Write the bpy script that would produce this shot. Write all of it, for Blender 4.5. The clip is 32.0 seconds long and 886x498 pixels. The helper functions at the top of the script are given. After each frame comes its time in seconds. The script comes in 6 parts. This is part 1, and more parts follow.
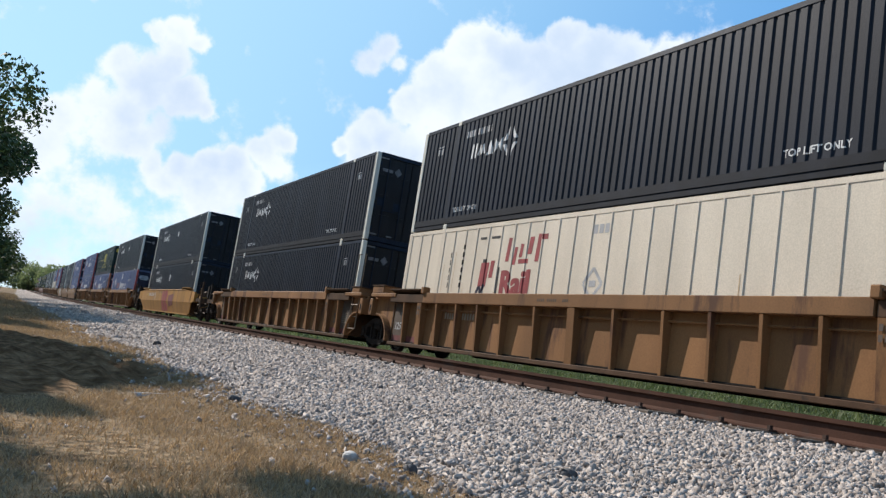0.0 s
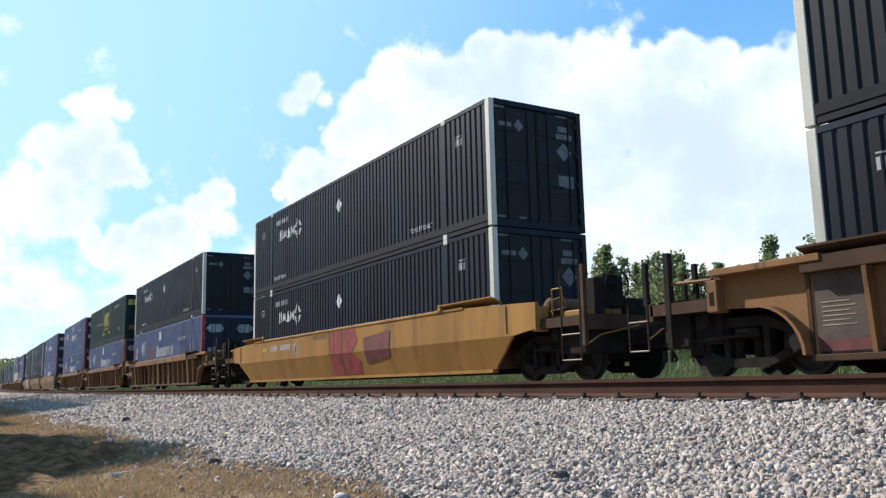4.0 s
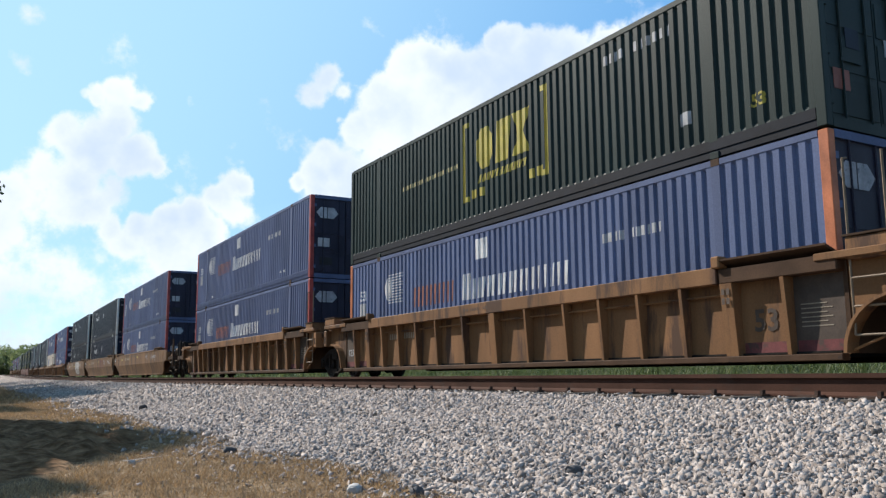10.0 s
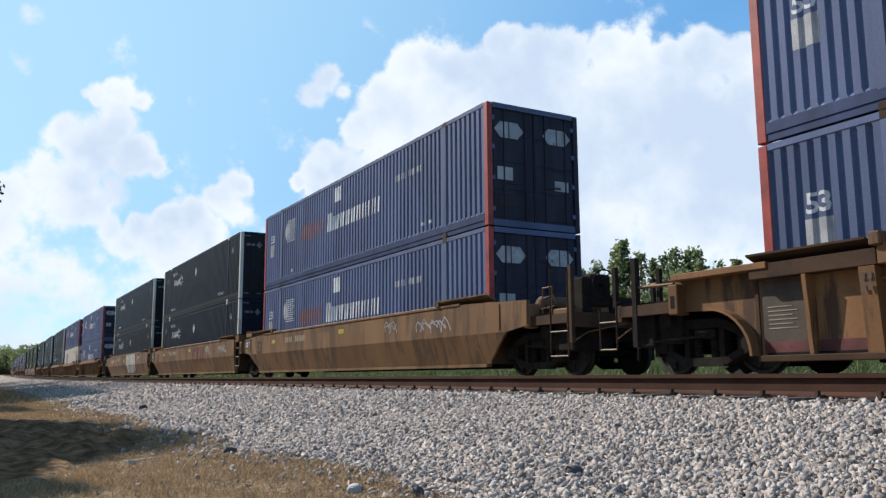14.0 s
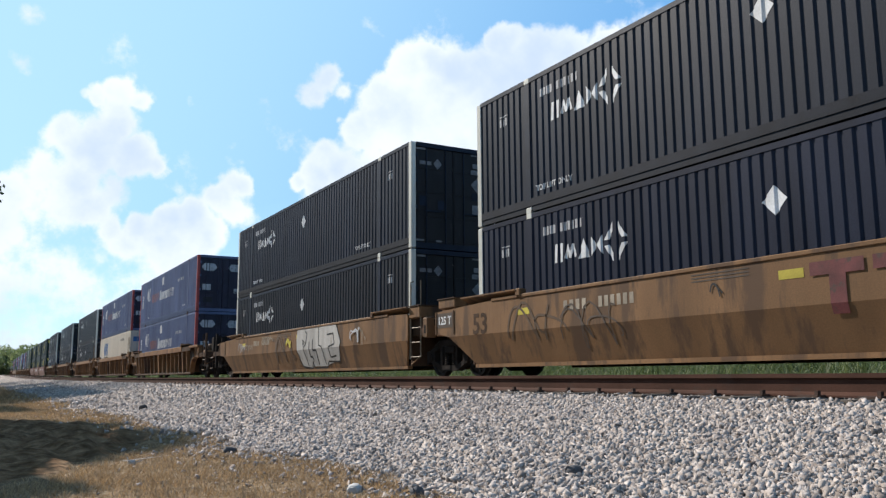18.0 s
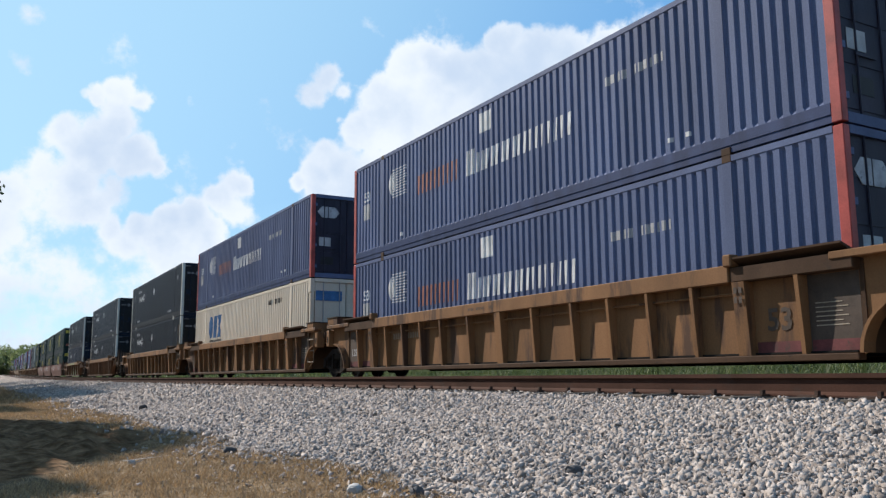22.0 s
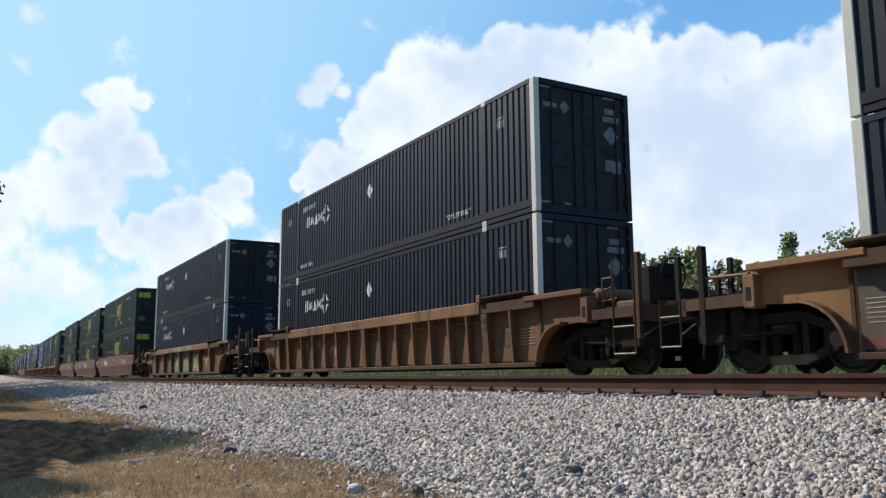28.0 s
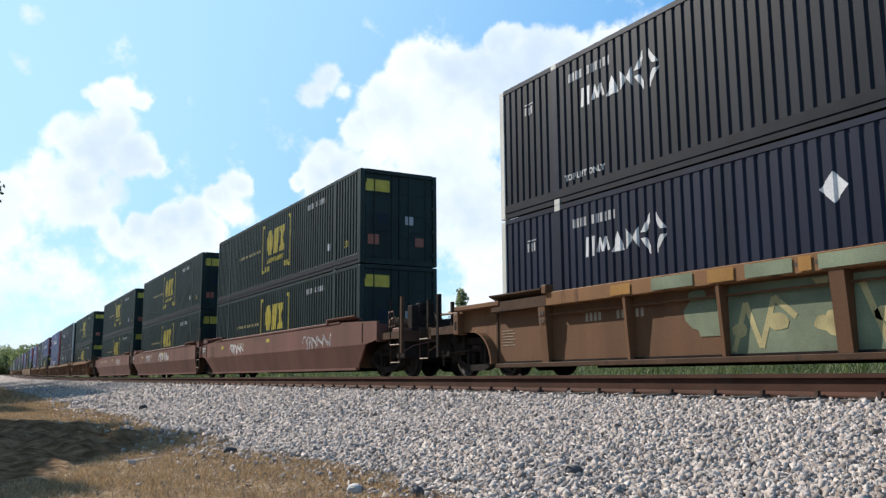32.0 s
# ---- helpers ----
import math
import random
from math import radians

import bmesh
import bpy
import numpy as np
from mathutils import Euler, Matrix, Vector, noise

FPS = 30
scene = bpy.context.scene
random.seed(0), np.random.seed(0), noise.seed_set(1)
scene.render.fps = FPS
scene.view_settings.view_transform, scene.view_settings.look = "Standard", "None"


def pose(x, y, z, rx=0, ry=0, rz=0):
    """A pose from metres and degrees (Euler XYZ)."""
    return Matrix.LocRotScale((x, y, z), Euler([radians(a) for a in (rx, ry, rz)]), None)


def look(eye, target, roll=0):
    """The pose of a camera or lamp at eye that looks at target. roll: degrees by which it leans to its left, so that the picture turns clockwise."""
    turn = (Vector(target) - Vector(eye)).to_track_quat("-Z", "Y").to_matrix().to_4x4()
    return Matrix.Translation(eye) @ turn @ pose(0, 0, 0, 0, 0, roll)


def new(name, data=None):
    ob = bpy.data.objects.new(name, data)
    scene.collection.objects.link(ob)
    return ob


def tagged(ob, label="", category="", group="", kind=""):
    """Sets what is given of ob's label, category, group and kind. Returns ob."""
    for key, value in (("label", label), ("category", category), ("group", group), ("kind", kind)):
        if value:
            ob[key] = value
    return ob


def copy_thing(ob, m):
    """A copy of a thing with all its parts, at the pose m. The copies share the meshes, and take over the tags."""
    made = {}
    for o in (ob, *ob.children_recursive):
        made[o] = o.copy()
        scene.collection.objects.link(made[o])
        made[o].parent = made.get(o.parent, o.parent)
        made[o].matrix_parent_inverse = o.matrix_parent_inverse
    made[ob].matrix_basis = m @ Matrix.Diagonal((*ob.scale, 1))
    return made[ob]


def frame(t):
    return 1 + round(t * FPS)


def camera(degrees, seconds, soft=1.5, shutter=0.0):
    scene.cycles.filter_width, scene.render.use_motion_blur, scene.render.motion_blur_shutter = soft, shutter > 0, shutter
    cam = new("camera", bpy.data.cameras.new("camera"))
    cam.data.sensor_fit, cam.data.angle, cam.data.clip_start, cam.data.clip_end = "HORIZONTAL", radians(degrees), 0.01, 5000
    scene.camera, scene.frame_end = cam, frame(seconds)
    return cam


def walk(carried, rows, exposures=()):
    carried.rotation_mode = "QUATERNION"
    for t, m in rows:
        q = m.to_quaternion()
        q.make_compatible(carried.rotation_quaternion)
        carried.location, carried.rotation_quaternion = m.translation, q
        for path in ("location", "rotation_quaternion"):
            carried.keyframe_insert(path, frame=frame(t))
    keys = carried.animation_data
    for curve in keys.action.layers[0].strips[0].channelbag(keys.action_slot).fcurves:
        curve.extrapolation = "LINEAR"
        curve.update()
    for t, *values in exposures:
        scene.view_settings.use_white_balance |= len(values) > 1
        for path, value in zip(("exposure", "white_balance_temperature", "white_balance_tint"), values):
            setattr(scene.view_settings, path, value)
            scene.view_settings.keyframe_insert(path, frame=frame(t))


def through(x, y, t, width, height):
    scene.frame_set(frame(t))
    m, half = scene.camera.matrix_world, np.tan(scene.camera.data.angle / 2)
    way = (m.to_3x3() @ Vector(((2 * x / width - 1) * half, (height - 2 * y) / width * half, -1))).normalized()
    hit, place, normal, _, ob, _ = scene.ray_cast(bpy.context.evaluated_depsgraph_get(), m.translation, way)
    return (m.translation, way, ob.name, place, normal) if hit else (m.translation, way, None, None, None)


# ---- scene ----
# ---------- camera ----------
cam = camera(55.89, 32.0, soft=1.35)
EYE = (0.0, 0.0, -0.009)


def aim(yaw, pitch, roll):
    """Yaw to the right of the track's direction, tilt up, lean to the left, in degrees."""
    return pose(*EYE, 90 + pitch, 0, -yaw) @ pose(0, 0, 0, 0, 0, roll)


walk(cam, [
    (0.0, aim(27.74, 7.44, 8.81)), (0.5, aim(27.58, 7.26, 8.69)), (1.0, aim(27.36, 7.08, 8.74)), (1.5, aim(27.24, 7.04, 9.13)),
    (2.0, aim(27.20, 6.70, 9.03)), (2.2, aim(27.52, 6.82, 8.33)), (2.4, aim(27.99, 6.85, 6.22)), (2.5, aim(29.02, 7.07, 3.59)),
    (2.8, aim(29.98, 7.20, 0.52)), (3.0, aim(30.39, 8.07, -2.70)), (3.5, aim(30.92, 9.14, -1.91)), (4.2, aim(30.70, 9.12, -1.10)),
    (5.0, aim(30.35, 9.07, -0.55)), (5.5, aim(30.21, 9.04, -0.43)), (6.0, aim(30.10, 8.99, -0.40)), (7.0, aim(29.94, 8.84, -0.38)),
    (8.0, aim(29.83, 8.72, -0.38)), (9.0, aim(29.72, 8.71, -0.35)), (10.0, aim(29.67, 8.71, -0.36)), (32.0, aim(29.67, 8.71, -0.36)),
], [(0.0, 0.61), (1.0, 0.62), (2.0, 0.72), (2.2, 0.74), (3.0, 0.86), (3.5, 0.84), (6.0, 0.68), (7.5, 0.58), (11.0, 0.68), (14.0, 0.55), (18.0, 0.66), (22.0, 0.53), (24.0, 0.60), (28.0, 0.58), (30.0, 0.64), (31.0, 0.53), (32.0, 0.70)])

# ---------- light ----------
SUN_AZ, SUN_EL = -24.0, 38.0          # degrees from the track's direction (left is negative), and above the horizon
sun_dir = Vector((math.sin(radians(SUN_AZ)) * math.cos(radians(SUN_EL)), math.cos(radians(SUN_AZ)) * math.cos(radians(SUN_EL)), math.sin(radians(SUN_EL))))
sun_data = bpy.data.lights.new("sun", "SUN")
sun_data.energy, sun_data.angle, sun_data.color = 4.9, radians(0.6), (1.0, 0.92, 0.83)
sun = new("sun", sun_data)
sun.matrix_world = look(sun_dir * 100, (0, 0, 0))

world = bpy.data.worlds.new("sky")
scene.world = world
world.use_nodes = True
wn, wl = world.node_tree.nodes, world.node_tree.links
wn.clear()


def wmath(op, a, b=None, clamp=False):
    n = wn.new("ShaderNodeMath")
    n.operation, n.use_clamp = op, clamp
    for i, v in enumerate((a, b)):
        if v is None:
            continue
        if isinstance(v, (int, float)):
            n.inputs[i].default_value = v
        else:
            wl.new(v, n.inputs[i])
    return n.outputs[0]


sky = wn.new("ShaderNodeTexSky")
sky.sky_type, sky.sun_disc = "NISHITA", False
sky.sun_elevation, sky.sun_rotation = radians(SUN_EL), radians(SUN_AZ)
sky.air_density, sky.dust_density, sky.ozone_density = 1.0, 0.5, 2.2
geo = wn.new("ShaderNodeTexCoord")
way = geo.outputs["Generated"]
# the banks' outlines are broken up by turbulence at two sizes
warped = way
for size, amount in ((11.0, 0.030), (32.0, 0.022)):
    tn = wn.new("ShaderNodeTexNoise")
    tn.inputs["Scale"].default_value, tn.inputs["Detail"].default_value = size, 5.0
    wl.new(way, tn.inputs["Vector"])
    sub = wn.new("ShaderNodeVectorMath")
    sub.operation = "SUBTRACT"
    wl.new(tn.outputs["Color"], sub.inputs[0])
    sub.inputs[1].default_value = (0.5, 0.5, 0.5)
    mad = wn.new("ShaderNodeVectorMath")
    mad.operation = "MULTIPLY_ADD"
    wl.new(sub.outputs[0], mad.inputs[0])
    mad.inputs[1].default_value = (amount, amount, amount)
    wl.new(warped, mad.inputs[2])
    warped = mad.outputs[0]


def toward(az, el):
    """The unit vector to an azimuth and elevation in degrees."""
    a, e = radians(az), radians(el)
    return (math.sin(a) * math.cos(e), math.cos(a) * math.cos(e), math.sin(e))


def puff(az, el, size, weight=1.0):
    """How deep a direction lies in one round bank of cloud."""
    d = wn.new("ShaderNodeVectorMath")
    d.operation = "DISTANCE"
    wl.new(warped, d.inputs[0])
    d.inputs[1].default_value = toward(az, el)
    r = wn.new("ShaderNodeMapRange")
    r.interpolation_type = "SMOOTHSTEP"
    r.inputs[1].default_value, r.inputs[2].default_value = 0.0, radians(size)
    r.inputs[3].default_value, r.inputs[4].default_value = weight, 0.0
    wl.new(d.outputs["Value"], r.inputs[0])
    return r.outputs[0]


LEFT_BANKS = [(7.9, 18.1, 2.2, 1), (6.2, 17.7, 1.6, 0.9), (9.1, 17.8, 1.6, 0.9), (7.6, 16.3, 2.9, 1), (4.6, 15.3, 2.7, 1), (6.2, 14.8, 3.9, 1), (9.1, 14.1, 2.7, 1), (10.5, 13.8, 1.6, 0.9), (5.3, 12.4, 2.7, 0.95), (6.4, 10.9, 2.5, 0.95), (7.5, 11.8, 2.7, 0.7), (15.9, 12.5, 2.1, 1), (14.8, 11.7, 2.4, 1), (13.0, 10.5, 2.5, 1), (11.3, 10.1, 2.5, 1), (9.5, 10.0, 2.3, 1), (16.0, 11.0, 2.8, 1), (13.8, 9.6, 3.0, 1), (11.0, 9.0, 2.7, 0.95), (8.7, 8.8, 2.4, 0.9), (7.8, 9.7, 1.7, 0.8), (1.5, 11.5, 2.3, 0.9), (1.9, 22.0, 2.7, 0.6), (2.0, 19.2, 2.1, 0.55), (3.4, 5.9, 8.4, 0.55), (2.4, 2.8, 7.6, 0.6), (8.1, 4.0, 7.3, 0.5), (12.2, 17.8, 1.4, 0.42), (17.9, 8.6, 4.2, 0.55), (-0.4, 8.4, 6.2, 0.7)]
MIDDLE_BANKS = [(21.5, 20.1, 2.4, 1), (20.8, 19.1, 2.2, 0.95), (22.7, 19.2, 1.8, 0.85), (22.4, 17.3, 1.1, 0.7), (19.5, 13.1, 1.3, 0.9), (20.9, 13.7, 2.1, 1), (22.6, 14.5, 3.1, 1), (24.0, 16.6, 3.1, 1), (25.1, 19.3, 3.0, 1), (27.2, 20.6, 3.2, 1), (29.0, 21.2, 2.8, 1), (27.2, 17.6, 5.7, 1.1), (24.8, 13.0, 5.7, 1), (30.8, 20.6, 3.5, 1.1), (32.6, 21.3, 3.2, 1.1), (34.1, 22.9, 2.8, 1.1), (35.1, 23.2, 2.1, 1), (33.2, 19.8, 6.3, 1.1), (36.9, 21.9, 3.6, 1.1), (38.9, 21.6, 3.7, 1.1), (41.6, 21.9, 3.0, 1.1), (43.2, 21.4, 2.5, 1), (36.8, 18.2, 8.4, 1.1), (41.9, 17.9, 7.6, 1.1), (45.8, 20.5, 3.1, 1.1), (47.7, 20.8, 3.5, 1.1), (46.4, 17.2, 7.5, 1.1), (49.5, 20.1, 3.3, 1.1), (30.3, 14.2, 7.9, 1), (24.0, 8.4, 8.6, 0.6), (27.9, 6.4, 6.4, 0.6), (33.1, 12.6, 4.3, 0.8), (38.2, 13.2, 7.8, 0.75), (43.5, 12.6, 7.6, 0.95), (49.1, 14.4, 8.1, 1.1)]
RIGHT_BANKS = [(47.5, 9.9, 5.5, 1.05), (35.4, 10.4, 5.7, 1.0), (36.3, 14.0, 5.7, 0.95), (41.4, 14.9, 5.6, 1.05), (30.0, 17.8, 5.0, 1.1), (32.3, 9.5, 7.2, 0.85), (32.2, 5.6, 7.2, 0.75), (28.7, 9.5, 6.5, 0.8), (40.4, 9.3, 8.5, 0.8), (20.9, 9.5, 6.4, 0.55), (4.7, 10.6, 3.9, 0.55), (3.0, 12.9, 3.9, 0.5), (12.4, 7.4, 5.5, 0.5), (38.0, 7.5, 8.5, 0.6), (44.8, 7.2, 8.3, 0.75), (50.8, 17.8, 4.6, 1.1), (53.3, 18.9, 3.9, 1.1), (55.7, 19.5, 3.2, 1.1), (57.1, 20.2, 2.5, 1.1), (58.1, 21.4, 3.7, 1.1), (53.6, 14.3, 7.9, 1.1), (57.7, 16.5, 7.6, 1.1), (51.9, 8.7, 10.0, 0.9), (57.7, 8.9, 10.2, 1), (62.1, 17.7, 9.0, 1.1), (64.7, 9.9, 14.8, 1), (11.4, 23.8, 1.2, 0.5), (32.2, 5.6, 6.4, 0.55), (26.3, 33.7, 6.3, 0.7), (43.2, 37.5, 8.4, 0.8), (6.4, 33.2, 7.9, 0.7), (-12.3, 13.8, 13.6, 0.8), (78.3, 11.8, 18.3, 0.9), (100, 20, 16, 0.9), (130, 12, 18, 0.9), (-60, 15, 16, 0.8), (-100, 22, 18, 0.9), (160, 25, 16, 0.8), (-140, 12, 18, 0.9)]
density = None
for bank in LEFT_BANKS + MIDDLE_BANKS + RIGHT_BANKS:
    one = puff(*bank)
    density = one if density is None else wmath("SMOOTH_MAX", density, one)
for n in wn:
    if n.bl_idname == "ShaderNodeMath" and n.operation == "SMOOTH_MAX":
        n.inputs[2].default_value = 0.25


def wnoise(scale, detail, rough):
    n = wn.new("ShaderNodeTexNoise")
    n.inputs["Scale"].default_value, n.inputs["Detail"].default_value, n.inputs["Roughness"].default_value = scale, detail, rough
    wl.new(way, n.inputs["Vector"])
    return n.outputs["Fac"]


billow = wmath("ADD", wmath("MULTIPLY", wnoise(13.0, 9.0, 0.60), 1.7), -0.85)
shape = wmath("ADD", density, billow)
cover = wn.new("ShaderNodeMapRange")
cover.interpolation_type = "SMOOTHSTEP"
wl.new(shape, cover.inputs[0])
cover.inputs[1].default_value, cover.inputs[2].default_value = 0.34, 0.66
# cloud tops are sunlit white, their thick undersides a little greyer
thick = wn.new("ShaderNodeMapRange")
thick.interpolation_type = "SMOOTHSTEP"
wl.new(wmath("ADD", wnoise(6.0, 5.0, 0.55), wmath("MULTIPLY", shape, 0.25)), thick.inputs[0])
thick.inputs[1].default_value, thick.inputs[2].default_value = 0.52, 0.90
cloud = wn.new("ShaderNodeMix")
cloud.data_type = "RGBA"
wl.new(thick.outputs[0], cloud.inputs[0])
cloud.inputs[6].default_value, cloud.inputs[7].default_value = (7.7, 8.3, 9.0, 1), (5.2, 6.3, 7.9, 1)
# haze whitens the sky towards the horizon and round the sun
sep = wn.new("ShaderNodeSeparateXYZ")
wl.new(way, sep.inputs[0])
haze = wn.new("ShaderNodeMapRange")
haze.interpolation_type = "SMOOTHSTEP"
wl.new(sep.outputs[2], haze.inputs[0])
haze.inputs[1].default_value, haze.inputs[2].default_value, haze.inputs[3].default_value, haze.inputs[4].default_value = -0.02, 0.46, 1.0, 0.0
near_sun = wn.new("ShaderNodeVectorMath")
near_sun.operation = "DOT_PRODUCT"
wl.new(way, near_sun.inputs[0])
near_sun.inputs[1].default_value = sun_dir
glow = wn.new("ShaderNodeMapRange")
glow.interpolation_type = "SMOOTHSTEP"
wl.new(near_sun.outputs["Value"], glow.inputs[0])
glow.inputs[1].default_value, glow.inputs[2].default_value, glow.inputs[3].default_value, glow.inputs[4].default_value = 0.40, 0.90, 0.0, 0.85
tint = wn.new("ShaderNodeMix")
tint.data_type = "RGBA"
wl.new(wmath("MAXIMUM", haze.outputs[0], glow.outputs[0]), tint.inputs[0])
tint.inputs[6].default_value, tint.inputs[7].default_value = (1.25, 3.8, 7.7, 1), (4.5, 7.5, 9.5, 1)
air = wn.new("ShaderNodeMix")
air.data_type = "RGBA"
air.inputs[0].default_value = 0.75
wl.new(sky.outputs[0], air.inputs[6])
wl.new(tint.outputs[2], air.inputs[7])
mixed = wn.new("ShaderNodeMix")
mixed.data_type = "RGBA"
wl.new(cover.outputs[0], mixed.inputs[0])
wl.new(air.outputs[2], mixed.inputs[6])
wl.new(cloud.outputs[2], mixed.inputs[7])
back = wn.new("ShaderNodeBackground")
wl.new(mixed.outputs[2], back.inputs[0])
back.inputs[1].default_value = 0.081
wout = wn.new("ShaderNodeOutputWorld")
wl.new(back.outputs[0], wout.inputs[0])

# ---------- materials ----------


def material(name, color, rough=0.6, metal=0.0, dark=0.6, scale=3.0, grain=40.0, bump=0.15, spread=0.1, stain=None, stain_at=0.62, streak=False, light=1.15, gloss=0.25):
    """A painted or raw surface: base colour varied by large blotches and fine grain, a change from object to object, stains and relief."""
    m = bpy.data.materials.new(name)
    m.use_nodes = True
    nt = m.node_tree
    n, l = nt.nodes, nt.links
    bsdf = n["Principled BSDF"]
    bsdf.inputs["Roughness"].default_value, bsdf.inputs["Metallic"].default_value = rough, metal
    bsdf.inputs["Specular IOR Level"].default_value = 0.5 if metal else gloss
    tc = n.new("ShaderNodeTexCoord")
    mapping = n.new("ShaderNodeMapping")
    l.new(tc.outputs["Object"], mapping.inputs[0])
    if streak:
        mapping.inputs["Scale"].default_value = (1, 1, 0.18)
    info = n.new("ShaderNodeObjectInfo")
    big = n.new("ShaderNodeTexNoise")
    big.noise_dimensions = "4D"
    big.inputs["Scale"].default_value, big.inputs["Detail"].default_value = scale, 6
    l.new(mapping.outputs[0], big.inputs["Vector"])
    l.new(info.outputs["Random"], big.inputs["W"])
    fine = n.new("ShaderNodeTexNoise")
    fine.inputs["Scale"].default_value, fine.inputs["Detail"].default_value = grain, 4
    l.new(tc.outputs["Object"], fine.inputs["Vector"])
    ramp = n.new("ShaderNodeValToRGB")
    ramp.color_ramp.elements[0].position, ramp.color_ramp.elements[1].position = 0.3, 0.7
    ramp.color_ramp.elements[0].color = (*[c * dark for c in color], 1)
    ramp.color_ramp.elements[1].color = (*[min(1, c * light) for c in color], 1)
    l.new(big.outputs["Fac"], ramp.inputs[0])
    out = ramp.outputs[0]
    mul = n.new("ShaderNodeMix")
    mul.data_type, mul.blend_type = "RGBA", "MULTIPLY"
    mul.inputs[0].default_value = 0.3
    grainy = n.new("ShaderNodeMapRange")
    grainy.inputs[1].default_value, grainy.inputs[2].default_value, grainy.inputs[3].default_value, grainy.inputs[4].default_value = 0.3, 0.7, 0.55, 1.2
    l.new(fine.outputs["Fac"], grainy.inputs[0])
    l.new(out, mul.inputs[6])
    l.new(grainy.outputs[0], mul.inputs[7])
    out = mul.outputs[2]
    if stain:
        patch = n.new("ShaderNodeTexNoise")
        patch.noise_dimensions = "4D"
        patch.inputs["Scale"].default_value, patch.inputs["Detail"].default_value, patch.inputs["Roughness"].default_value = scale * 1.7, 8, 0.65
        l.new(mapping.outputs[0], patch.inputs["Vector"])
        l.new(info.outputs["Random"], patch.inputs["W"])
        edge = n.new("ShaderNodeMapRange")
        edge.inputs[1].default_value, edge.inputs[2].default_value = stain_at, stain_at + 0.08
        l.new(patch.outputs["Fac"], edge.inputs[0])
        mix = n.new("ShaderNodeMix")
        mix.data_type = "RGBA"
        l.new(edge.outputs[0], mix.inputs[0])
        l.new(out, mix.inputs[6])
        mix.inputs[7].default_value = (*stain, 1)
        out = mix.outputs[2]
    if spread:
        vary = n.new("ShaderNodeMapRange")
        vary.inputs[3].default_value, vary.inputs[4].default_value = 1 - spread, 1 + spread
        l.new(info.outputs["Random"], vary.inputs[0])
        hsv = n.new("ShaderNodeHueSaturation")
        l.new(vary.outputs[0], hsv.inputs["Value"])
        l.new(out, hsv.inputs["Color"])
        out = hsv.outputs[0]
    l.new(out, bsdf.inputs["Base Color"])
    if bump:
        b = n.new("ShaderNodeBump")
        b.inputs["Strength"].default_value, b.inputs["Distance"].default_value = bump, 0.01
        l.new(fine.outputs["Fac"], b.inputs["Height"])
        l.new(b.outputs[0], bsdf.inputs["Normal"])
    return m


